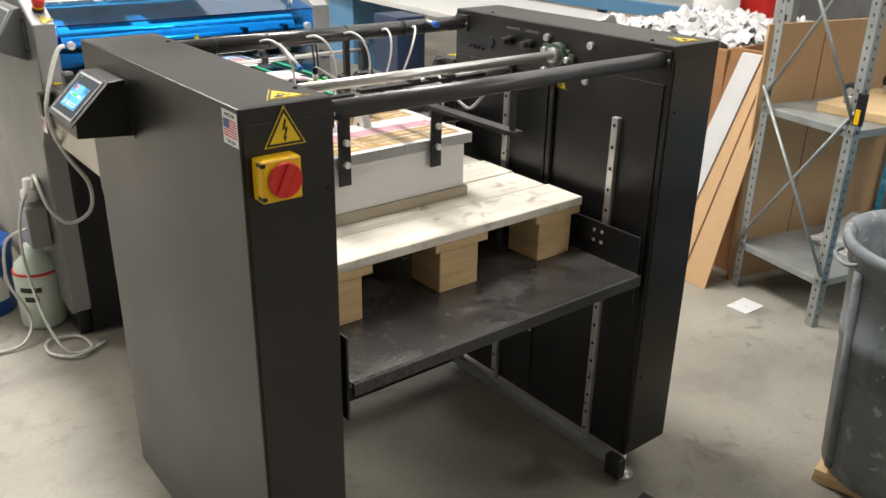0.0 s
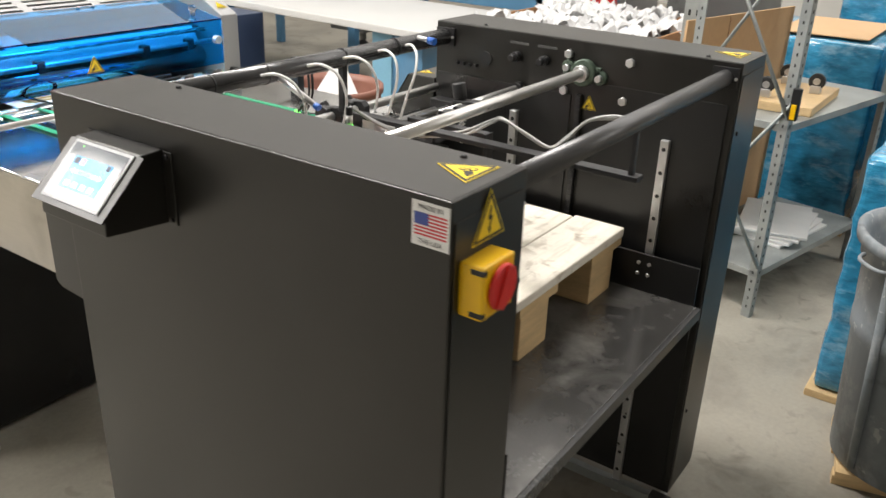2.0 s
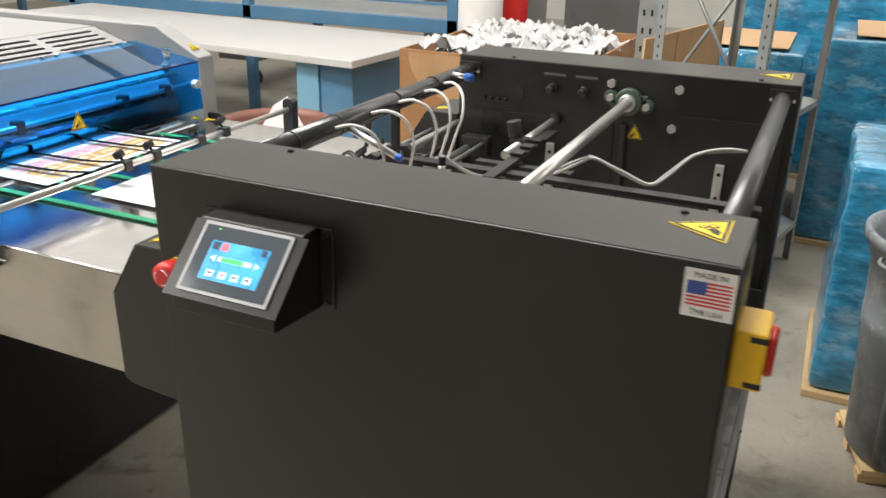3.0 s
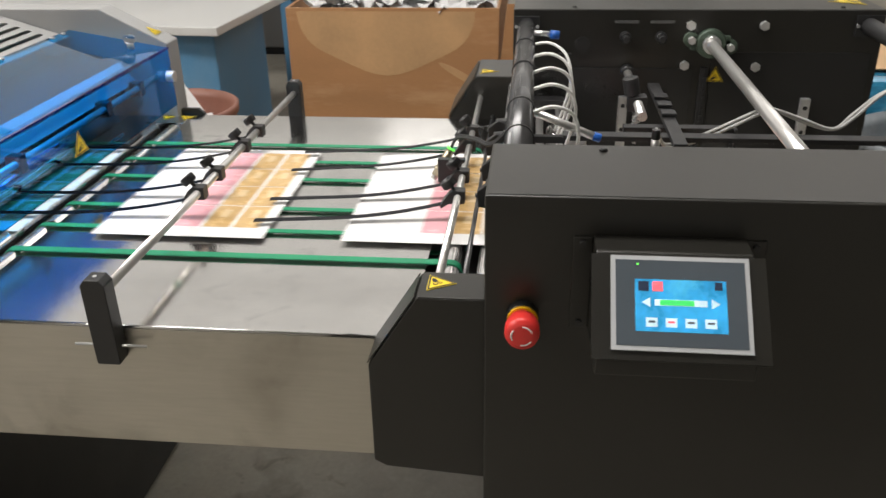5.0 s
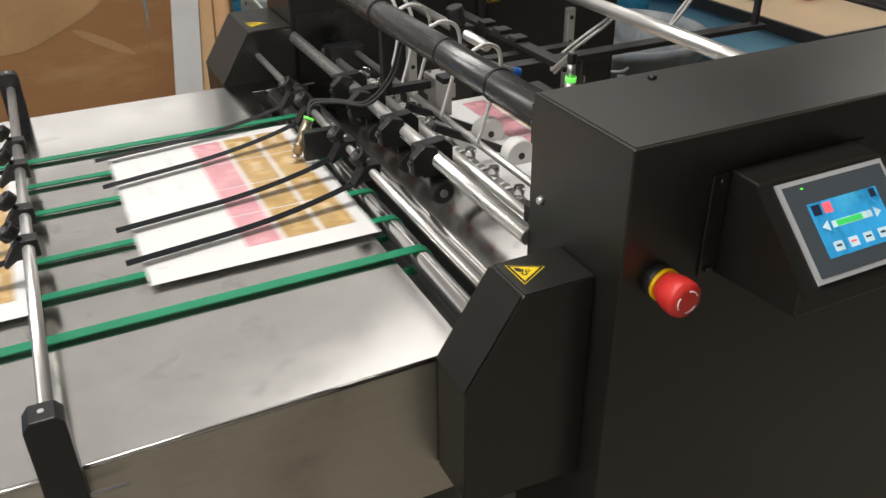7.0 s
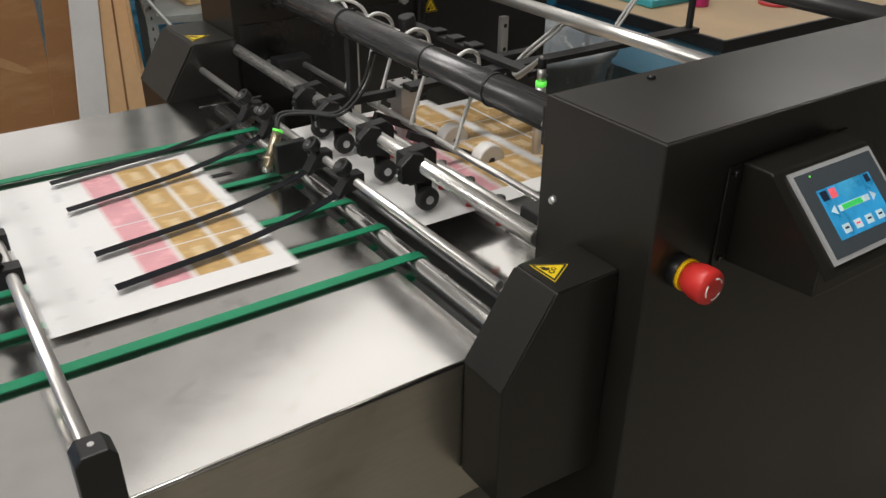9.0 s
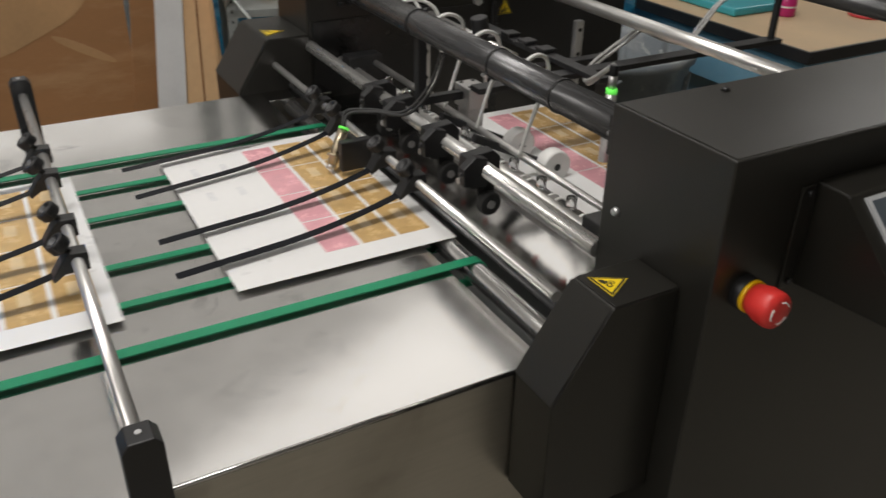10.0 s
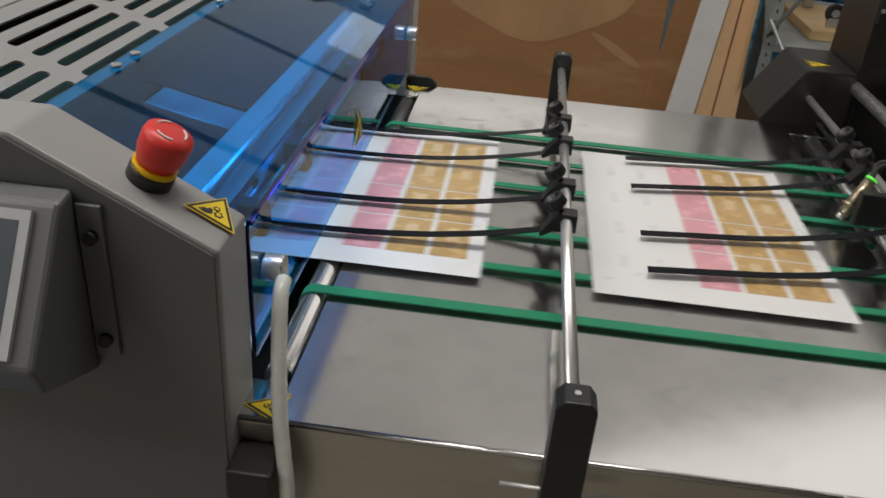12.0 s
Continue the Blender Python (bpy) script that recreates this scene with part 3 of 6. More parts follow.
flag = thing("flag_sticker", (NX0 - 0.001, 1.318, 1.263), "white sticker with a striped flag and printed words", "sticker")
m = frame_at((NX0 - 0.0005, 1.314, 1.259), (0, -1, 0), (0, 0, 1))
part("backing", flat(rect(0.058, 0.060), m, 0.0005), M_WHITE, flag)
for k in range(7):
    part("red_stripe", flat(rect(0.050, 0.0024, 0, 0.0140 - k * 0.0047), m, 0.0008), M_USRED, flag)
part("blue_canton", flat(rect(0.022, 0.0160, -0.014, 0.0072), m, 0.0011), M_USBLUE, flag)
letters("words", "MADE IN", 0.0095, m @ pose(0, 0.0225, 0.0006), M_INK, flag)
letters("words", "THE USA", 0.0095, m @ pose(0, -0.0235, 0.0006), M_INK, flag)

switch = thing("main_switch", (0.66, FY0, 1.15), "yellow main switch with red rotary handle on black housing", "switch")
sx, sz = 0.660, 1.176
part("base_plate", bm_box(sx - 0.038, sx + 0.038, FY0 - 0.040, FY0 - 0.001, sz - 0.038, sz + 0.038, 0.004), M_YELPL, switch, "yellow square plate")
for a in (-1, 1):
    part("corner_notch", bm_box(sx - 0.0385, sx - 0.030, FY0 - 0.0405, FY0 - 0.020, sz + a * 0.03 - 0.004, sz + a * 0.03 + 0.004, 0.001), M_INK, switch)
k = part("handle", bm_cyl((sx + 0.004, FY0 - 0.047, sz), (sx + 0.004, FY0 - 0.040, sz), 0.032, seg=36, bevel=0.003), M_RED, switch, "red rotary handle")
bm = bm_box(sx - 0.006, sx + 0.014, FY0 - 0.050, FY0 - 0.0468, sz - 0.030, sz + 0.030, 0.0025)
bm.transform(Matrix.Translation((sx + 0.004, 0, sz)) @ Matrix.Rotation(radians(25), 4, "Y") @ Matrix.Translation((-sx - 0.004, 0, -sz)))
part("grip", bm, M_RED, k)


def stop_button(at, axis, name="emergency_stop", label="red mushroom emergency stop button with yellow collar", k=1.0):
    a = Vector(axis).normalized()
    p = Vector(at)
    s = thing(name, at, label, "button")
    part("base", bm_cyl(p - a * 0.002, p + a * 0.012 * k, 0.0195 * k, seg=28, bevel=0.002), M_BLKPL, s)
    part("collar", bm_cyl(p + a * 0.012 * k, p + a * 0.017 * k, 0.0188 * k, seg=28), M_YELPL, s, "yellow collar")
    h = bm_lathe([(0.0165, 0), (0.0185, 0.006), (0.0205, 0.013), (0.021, 0.026), (0.0195, 0.031), (0.012, 0.0335), (0.0015, 0.034)], (0, 0, 0), 32)
    h.transform(Matrix.Translation(p + a * 0.017 * k) @ a.to_track_quat("Z", "Y").to_matrix().to_4x4() @ Matrix.Scale(k, 4))
    head = part("mushroom_head", h, M_REDP, s)
    for t0 in (0.4, 2.5, 4.6):
        arc = [(0.0125 * math.cos(t0 + j * 0.14), 0.0125 * math.sin(t0 + j * 0.14), 0.0338) for j in range(9)]
        bm = bm_tube(arc, 0.0009, 6, smooth=2)
        bm.transform(Matrix.Translation(p + a * 0.017 * k) @ a.to_track_quat("Z", "Y").to_matrix().to_4x4() @ Matrix.Scale(k, 4))
        part("turn_arrow", bm, M_WHITE, head)
    return s


stop_button((NX0, 2.083, 1.142), (-1, 0, 0))

# operator screen on a wedge-shaped bracket
panel = thing("operator_screen", (NX0, 1.93, 1.15), "lit touch screen in a black wedge bracket", "touch screen")
tl, bl = Vector((0.560, 0, 1.251)), Vector((0.486, 0, 1.180))
prof = [(NX0, 1.252), (0.566, 1.2505), (0.4905, 1.1785), (0.489, 1.138), (NX0, 1.128)]
box = part("bracket", bm_prism([(x, z) for x, z in prof], "y", 1.834, 2.004, 0.002), M_BLACK, panel, "black wedge-shaped bracket")
for y in (1.822, 2.016):
    part("side_flange", bm_box(NX0 - 0.003, NX0 - 0.0002, y - 0.011, y + 0.011, 1.128, 1.250, 0.001), M_BLACK, panel)
    for z in (1.136, 1.242):
        part("screw", bm_cyl((NX0 - 0.007, y, z), (NX0 - 0.003, y, z), 0.004, seg=10), M_BLKPL, panel)
up = (tl - bl).normalized()
ms = frame_at((0.5245, 1.9150, 1.2085), (0, -1, 0), tuple(up))
w, h = 0.147, 0.106
part("mounting_plate", flat(rect(0.186, 0.118, -0.001, -0.004), ms, 0.003), M_BLACK, panel, "black mounting plate behind the bezel")
part("bezel", flat(rect(w, h), ms, 0.006), M_BEZEL, panel, "grey bezel")
glass = part("glass", flat(rect(w - 0.01, h - 0.01), ms, 0.0066), M_SCREEN, panel)
part("picture", flat(rect(0.096, 0.058, 0.000, -0.003), ms, 0.0070), M_SCRB, glass, "lit blue picture")
for k, mt in enumerate((M_SCRW, M_SCRR, M_SCRW, M_SCRW)):
    part("icon", flat(rect(0.012, 0.010, -0.031 + k * 0.0205, -0.022), ms, 0.0074), M_SCRW, glass)
    part("icon_mark", flat(rect(0.007, 0.0022, -0.031 + k * 0.0205, -0.0215), ms @ pose(0, 0, 0, 0, 0, 0), 0.0077), mt if mt is M_SCRR else M_SCREEN, glass)
part("icon", flat(rect(0.011, 0.011, -0.024, 0.018), ms, 0.0074), M_SCRR, glass)
part("icon", flat(rect(0.011, 0.011, -0.039, 0.018), ms, 0.0074), M_NAVY, glass)
part("icon", flat(rect(0.008, 0.009, 0.040, 0.020), ms, 0.0074), M_NAVY, glass)
part("slider", flat(rect(0.055, 0.007, 0.0, 0.0), ms, 0.0074), M_SCRW, glass)
part("slider_fill", flat(rect(0.036, 0.006, -0.004, 0.0), ms, 0.0077), M_SCRG, glass)
for s in (-1, 1):
    part("arrow", flat([(s * 0.032, 0.0055), (s * 0.032, -0.0055), (s * 0.041, 0.0)], ms, 0.0074), M_SCRW, glass)
part("status_light", flat(rect(0.002, 0.002, -0.045, 0.043), ms, 0.0072), M_LED, glass)

# ---------- pallet, board and paper pile on the lift table ----------
PX0, PX1, PY0, PY1, PZ = 0.825, 1.707, 1.490, 2.06, 0.698
pallet = thing("pallet", (1.27, 1.75, PZ), "small wooden pallet with a pale plywood top on pine blocks", "pallet")
for k, x in enumerate((PX0 + 0.03, 1.21, PX1 - 0.155)):
    for y in (PY0 + 0.012, PY1 - 0.14):
        part("block", bm_box(x, x + 0.125, y, y + 0.12, PZ, PZ + 0.116, 0.003), M_PINE, pallet)
    part("runner", bm_box(x - 0.02, x + 0.15, PY0 + 0.004, PY1 - 0.004, PZ + 0.1162, PZ + 0.138, 0.002), M_PINE, pallet)
n = 4
for k in range(n):
    a = PY0 + k * (PY1 - PY0) / n
    part("deck_board", bm_box(PX0 - 0.004 * (k % 2), PX1 - (0.0, 0.007, 0.002, 0.010)[k], a + 0.0022, a + (PY1 - PY0) / n - 0.0022, PZ + 0.1382, PZ + 0.163 - (0.0, 0.0015, 0.0, 0.002)[k], 0.0035), M_DECK, pallet)
part("stamp", bm_box(PX1 - 0.0298, PX1 - 0.0292, PY0 + 0.05, PY0 + 0.11, PZ + 0.06, PZ + 0.085), M_INK, pallet)
TOP = PZ + 0.163
solo("pile_board", bm_box(0.98, 1.452, 1.69, 2.012, TOP, TOP + 0.028, 0.002), M_BOARD, (1.2, 1.85, TOP), "greyish brown chipboard under the paper pile", "board")
pile = thing("paper_pile", (1.217, 1.85, TOP + 0.028), "stack of white printed sheets on the pallet", "paper stack")
PT = 1.008
part("paper_block", bm_box(0.99, 1.443, 1.70, 2.013, TOP + 0.028, PT, 0.001), M_PAPER, pile)
for k in range(9):
    z = TOP + 0.04 + k * 0.0135
    part("sheet_edge", bm_box(0.9893, 1.4437, 1.6993, 2.0135, z, z + 0.0012), M_PAPER, pile)

# slotted side guides at the pile's front, held on flat arms
for x in (1.055, 1.335):
    g = thing("pile_guide", (x, 1.69, 1.0), "black slotted guide plate with white screws before the pile", "guide")
    part("plate", bm_box(x - 0.017, x + 0.017, 1.683, 1.689, 0.965, 1.15, 0.0015), M_BLKPL, g)
    part("slot", bm_box(x - 0.004, x + 0.004, 1.6822, 1.6829, 0.99, 1.14), M_INK, g)
    for z in (1.02, 1.075):
        part("screw", bm_cyl((x + 0.002, 1.672, z), (x + 0.002, 1.683, z), 0.0085, seg=18, bevel=0.001), M_WHITE, g, "white screw head")
    part("arm", bm_box(x - 0.012, x + 0.012, 1.689, 1.90, 1.135, 1.15, 0.001), M_BLKPL, g)

# guide rail hung from the front rod
rail = thing("overhead_guide_rail", (1.262, 1.6, 1.15), "flat black guide rail hung on thin posts", "guide rail")
part("rail", bm_box(1.247, 1.277, 1.302, 2.02, 1.146, 1.156, 0.001), M_BLKPL, rail)
part("post", bm_box(1.256, 1.268, 1.315, 1.325, 1.156, 1.246, 0.001), M_BLKPL, rail)
part("cross_bar", bm_box(1.18, 1.60, 1.80, 1.825, 1.1565, 1.166, 0.001), M_BLKPL, rail)
for x in (1.34, 1.40, 1.46):
    part("clip", bm_box(x, x + 0.03, 1.798, 1.827, 1.1662, 1.174, 0.002), M_BLKPL, rail)

# ---------- belt table ----------
TX0, TX1, TY0, TY1, TZ = 0.717, 1.747, 2.245, 2.955, 1.030
table = thing("belt_table", (1.23, 2.6, 0.8), "brushed stainless steel belt table between feeder and laminator", "conveyor table")
part("top_sheet", bm_box(TX0, TX1, TY0, TY1, TZ - 0.004, TZ, 0.001), M_STEEL, table)
part("end_margin", bm_box(1.69, TX1, 2.11, TY0 - 0.0005, TZ - 0.004, TZ, 0.001), M_STEEL, table)
part("end_margin", bm_box(TX0, 0.775, TY1 + 0.0005, 3.06, TZ - 0.004, TZ, 0.001), M_STEEL, table)
part("end_margin", bm_box(1.675, TX1, TY1 + 0.0005, 3.06, TZ - 0.004, TZ, 0.001), M_STEEL, table)
part("side_sheet", bm_box(TX0, TX0 + 0.004, 2.11, 3.06, 0.818, TZ - 0.0042, 0.001), M_STEELS, table, "stainless side apron")
part("side_sheet", bm_box(TX1 - 0.004, TX1, 2.11, 3.06, 0.818, TZ - 0.0042, 0.001), M_STEELS, table, "stainless side apron")
part("rolled_edge", bm_tube([(TX0 + 0.001, 2.24, TZ - 0.001), (TX0 + 0.001, 3.0, TZ - 0.001)], 0.003, 8, smooth=1), M_STEEL, table)
part("under_tray", bm_box(TX0 + 0.004, TX1 - 0.004, 2.12, 3.05, 0.82, 0.826), M_DGREY, table)
part("inner_tray", bm_box(TX0 + 0.03, TX1 - 0.03, 2.05, 2.243, 0.955, 0.962), M_DGREY, table)
part("inner_tray", bm_box(TX0 + 0.06, TX1 - 0.06, TY1 + 0.002, 3.05, 0.955, 0.962), M_BLACKIN, table)
for x in (1.355, 1.30):
    part("sensor_slot", bm_box(x - 0.006, x + 0.006, 2.31, 2.36, TZ + 0.0002, TZ + 0.0008), M_INK, table, "dark oblong slot")

# rollers at both ends of the belts


def roller(name, y, z, r, x0, x1, mat, label):
    s = thing(name, ((x0 + x1) / 2, y, z), label, "roller", group="rollers of the belt table")
    part("barrel", bm_cyl((x0 + 0.02, y, z), (x1 - 0.02, y, z), r, seg=28, bevel=0.001), mat, s)
    part("shaft", bm_cyl((x0 - 0.03, y, z), (x1 + 0.03, y, z), r * 0.5, seg=16), M_ZINC, s)


roller("table_roller", 2.205, 1.018, 0.0155, 0.702, 1.69, M_ROLL, "polished steel belt roller")
roller("feed_roller", 2.150, 1.020, 0.0130, 0.702, 1.74, M_ROLL, "polished steel feed roller")
roller("table_roller", 2.972, 1.018, 0.0155, 0.775, 1.675, M_ROLL, "polished steel belt roller")
roller("nip_roller", 3.025, 1.020, 0.0155, 0.775, 1.675, M_ROLL, "polished steel nip roller")

# green belts round the rollers
BELTS = (0.945, 1.046, 1.146, 1.298, 1.402, 1.508)
for x in BELTS:
    w = 0.0085 if x in (0.945, 1.508) else 0.007
    out = []
    for k in range(13):
        a = math.pi / 2 + math.pi * k / 12
        out.append((2.205 + 0.0178 * math.cos(a), 1.018 + 0.0178 * math.sin(a)))
    for k in range(13):
        a = -math.pi / 2 + math.pi * k / 12
        out.append((2.972 + 0.0178 * math.cos(a), 1.018 + 0.0178 * math.sin(a)))
    inner = [(2.5885 + (y - 2.5885) * 0.9985, 1.018 + (z - 1.018) * 0.885) for y, z in out]
    bm = bmesh.new()
    rings = []
    for ring, xx in ((out, x - w), (out, x + w), (inner, x + w), (inner, x - w)):
        rings.append([bm.verts.new((xx, y, z)) for y, z in ring])
    n = len(out)
    for a, b in zip(rings, rings[1:] + rings[:1]):
        for k in range(n):
            bm.faces.new((a[k], a[(k + 1) % n], b[(k + 1) % n], b[k]))
    bmesh.ops.recalc_face_normals(bm, faces=bm.faces[:])
    solo("conveyor_belt", bm, M_GREEN, (x, 2.5885, 1.018), "flat green conveyor belt stretched along the steel table", "belt", group="green belts")

# ---------- guide bar over the table, with posts, clamps and spring strips ----------


def guide_post(x, toward, y=2.684):
    p = thing("bar_post", (x, y, 0.980), "black chamfered bar holder bolted to the table side", "holder", group="bar holders")
    part("block", bm_prism([(y - 0.017, 0.980), (y + 0.017, 0.980), (y + 0.018, 0.987), (y + 0.018, 1.110), (y + 0.011, 1.119), (y - 0.011, 1.119), (y - 0.018, 1.110), (y - 0.018, 0.987)], "x", min(x, x + toward * 0.028), max(x, x + toward * 0.028), 0.0015), M_BLKPL, p)
    part("top_screw", bm_cyl((x + toward * 0.014, y, 1.1185), (x + toward * 0.014, y, 1.120), 0.003, seg=12), M_ZINC, p)
    part("side_pin", bm_cyl((x + toward * 0.012, y - 0.055, 1.004), (x + toward * 0.012, y + 0.055, 1.004), 0.0022, seg=8), M_ZINC, p)


guide_post(TX0 - 0.0005, -1)
guide_post(TX1 + 0.0005, 1)


def clamp_with_strip(x, y, z, run, end_x, holder):
    """A knurled thumbscrew clamp on a rod, and the spring strip that it holds."""
    c = thing("strip_clamp", (x, y, z), "black thumbscrew clamp on the guide rod", "clamp", group="strip clamps")
    part("block", bm_prism([(y - 0.013, z - 0.012), (y + 0.016, z - 0.013), (y + 0.030, z - 0.022), (y + 0.033, z - 0.018), (y + 0.018, z + 0.004), (y + 0.008, z + 0.013), (y - 0.013, z + 0.012)], "x", x - 0.011, x + 0.011, 0.001), M_BLKPL, c)
    tilt = Matrix.Translation((x, y + 0.006, z + 0.010)) @ Matrix.Rotation(radians(-38), 4, "X")
    stem = bm_lathe([(0.0036, 0.0), (0.0036, 0.012)], (0, 0, 0), 10)
    stem.transform(tilt)
    part("stem", stem, M_BLKPL, c)
    cup = [(0.0115, 0.010), (0.0130, 0.0115), (0.0130, 0.0245), (0.0120, 0.0255), (0.0092, 0.0255), (0.0086, 0.0205), (0.0010, 0.0205)]
    knob = bm_lathe(cup, (0, 0, 0), 22)
    knob.transform(tilt)
    kn = part("thumb_knob", knob, M_BLKPL, c, "knurled black knob with a hollow top")
    ribs = None
    for k in range(16):
        a = math.pi * k / 8
        ribs = bm_box(0.0126, 0.0137, -0.0011, 0.0011, 0.0125, 0.0240, bm=None) if ribs is None else bm_box(0.0126, 0.0137, -0.0011, 0.0011, 0.0125, 0.0240, bm=ribs)
        bmesh.ops.rotate(ribs, verts=ribs.verts[:], cent=(0, 0, 0), matrix=Matrix.Rotation(math.pi / 8, 3, "Z"))
    ribs.transform(tilt)
    part("knurling", ribs, M_BLKPL, kn)
    s = bmesh.new()
    rows = []
    n = 18
    for k in range(n + 1):
        t = k / n
        yy = y + 0.012 + (run - 0.012) * t
        drop = (z - 0.012) - (1.0445 + 0.0015)
        zz = 1.046 + max(0.0, drop) * (1 - min(1, t / 0.62)) ** 2
        rows.append([s.verts.new((x + (end_x - x) * t + dx, yy, zz + dz)) for dx, dz in ((-0.0076, 0), (0.0076, 0), (0.0076, 0.0009), (-0.0076, 0.0009))])
    for a, b in zip(rows, rows[1:]):
        for k in range(4):
            s.faces.new((a[k], a[(k + 1) % 4], b[(k + 1) % 4], b[k])).smooth = False
    s.faces.new(rows[0])
    s.faces.new(rows[-1][::-1])
    bmesh.ops.recalc_face_normals(s, faces=s.faces[:])
    part("spring_strip", s, M_STRIP, c, "thin glossy black hold-down strip")


bar = solo("guide_bar", bm_cyl((TX0 - 0.02, 2.684, 1.088), (TX1 + 0.02, 2.684, 1.088), 0.0075, seg=20), M_CHROME, (1.23, 2.684, 1.088), "polished steel bar across the belt table", "bar")
STRIPX = (1.065, 1.165, 1.322, 1.433)
for x, xc in zip(STRIPX, (1.092, 1.188, 1.352, 1.452)):
    clamp_with_strip(xc, 2.684, 1.088, 0.43, x, bar)

# ---------- side covers at the feeder outlet ----------


def outlet_cover(x0, x1, name):
    prof = [(FY1 + 0.0005, 0.848), (2.270, 0.858), (2.288, 0.868), (2.288, 1.030), (2.220, 1.136), (FY1 + 0.0005, 1.136)]
    c = thing(name, ((x0 + x1) / 2, 2.2, 0.85), "black chamfered side cover beside the belt table", "cover", group="outlet covers")
    part("shell", bm_prism(prof, "x", x0, x1, 0.002), M_BLACK, c)
    part("lid", bm_box(x0 + 0.001, x1 - 0.001, FY1 + 0.002, 2.218, 1.1362, 1.1375, 0.0004), M_BLACK, c)
    part("nose_plate", bm_prism([(2.2225, 1.1355), (2.2885, 1.0325), (2.2895, 1.0332), (2.2235, 1.1362)], "x", x0 + 0.001, x1 - 0.001), M_BLACK, c)
    return c


outlet_cover(0.645, 0.7155, "outlet_cover")
outlet_cover(1.7485, 1.925, "outlet_cover")
warning_sign((0.684, 2.196, 1.1378), (-1, 0, 0), (0, -1, 0), 0.043, label="yellow crushing-hazard sticker on the black cover")
warning_sign((1.80, 2.196, 1.1378), (-1, 0, 0), (0, -1, 0), 0.05, label="yellow crushing-hazard sticker on the far cover")

# rod with strips over the table's end
rod2 = solo("strip_rod", bm_cyl((0.757, 2.208, 1.084), (1.82, 2.208, 1.084), 0.0065, seg=18), M_CHROME, (1.28, 2.219, 1.08), "thin polished rod over the table end", "rod")
for x, xc in zip(STRIPX, (1.114, 1.215, 1.392, 1.484)):
    clamp_with_strip(xc, 2.208, 1.084, 0.368, x, rod2)

# hold-down rod with roller brackets
hold = thing("hold_down_rod", (1.28, 2.13, 1.098), "polished rod carrying black roller brackets", "rod")
part("rod", bm_cyl((NX1 + 0.0, 2.127, 1.112), (1.83, 2.127, 1.112), 0.0115, seg=22), M_CHROME, hold)


def roller_bracket(x, y=2.127, z=1.112):
    b = thing("roller_bracket", (x, y, z), "black split bracket with a small rubber roller", "bracket", group="roller brackets")
    part("clamp_body", bm_prism([(y - 0.030, z - 0.020), (y - 0.014, z - 0.034), (y + 0.018, z - 0.032), (y + 0.030, z - 0.012), (y + 0.028, z + 0.020), (y - 0.018, z + 0.024), (y - 0.030, z + 0.012)], "x", x - 0.010, x + 0.012, 0.0015), M_BLKPL, b)
    part("split_jaw", bm_prism([(y + 0.002, z - 0.024), (y + 0.040, z - 0.018), (y + 0.042, z + 0.010), (y + 0.022, z + 0.026), (y + 0.002, z + 0.020)], "x", x - 0.026, x - 0.0105, 0.0015), M_BLKPL, b)
    part("clamp_screw", bm_cyl((x, y + 0.028, z - 0.018), (x, y + 0.036, z - 0.018), 0.0055, seg=6), M_ZINC, b, "zinc hexagon screw")
    part("clamp_screw", bm_cyl((x - 0.018, y + 0.040, z + 0.001), (x - 0.018, y + 0.045, z + 0.001), 0.004, seg=12), M_BLKPL, b)
    part("arm", bm_prism([(y - 0.022, z - 0.020), (y + 0.010, z - 0.022), (y + 0.004, z - 0.066), (y - 0.018, z - 0.066)], "x", x - 0.012, x - 0.0055, 0.001), M_BLKPL, b)
    w = part("wheel", bm_cyl((x - 0.027, y - 0.006, z - 0.054), (x - 0.0125, y - 0.006, z - 0.054), 0.0185, seg=28, bevel=0.003), M_RUBBER, b, "black rubber wheel")
    part("hub", bm_cyl((x - 0.029, y - 0.006, z - 0.054), (x - 0.0272, y - 0.006, z - 0.054), 0.0065, seg=14), M_ZINC, w)


for x in (1.066, 1.188, 1.326, 1.413):
    roller_bracket(x)

back_rod = thing("rear_guide_rod", (1.28, 2.06, 1.09), "polished rod behind the roller brackets", "rod")
part("rod", bm_cyl((NX1, 2.062, 1.075), (1.75, 2.062, 1.075), 0.0085, seg=18), M_CHROME, back_rod)
part("rod", bm_cyl((NX1 + 0.03, 2.020, 1.088), (1.72, 2.020, 1.088), 0.006, seg=16), M_ALU, back_rod)
for x in (0.86, 1.68):
    part("end_block", bm_box(x - 0.02, x + 0.02, 2.005, 2.08, 1.055, 1.105, 0.003), M_BLKPL, back_rod)
black_shaft = solo("black_feed_shaft", bm_cyl((0.79, 2.178, 1.036), (1.75, 2.178, 1.036), 0.0045, seg=14), M_ANOD, (1.27, 2.178, 1.036), "thin black shaft between the rollers", "shaft")
solo("feed_plate", bm_box(0.80, 1.74, 2.018, 2.134, 0.996, 1.000, 0.001), M_STEEL, (1.27, 2.08, 1.0), "bare steel feed plate under the rods", "plate")

solo("feed_plate", bm_box(0.792, 0.984, 1.90, 2.0165, 0.996, 1.000, 0.001), M_STEEL, (0.89, 1.96, 1.0), "bare steel side plate beside the pile", "plate")

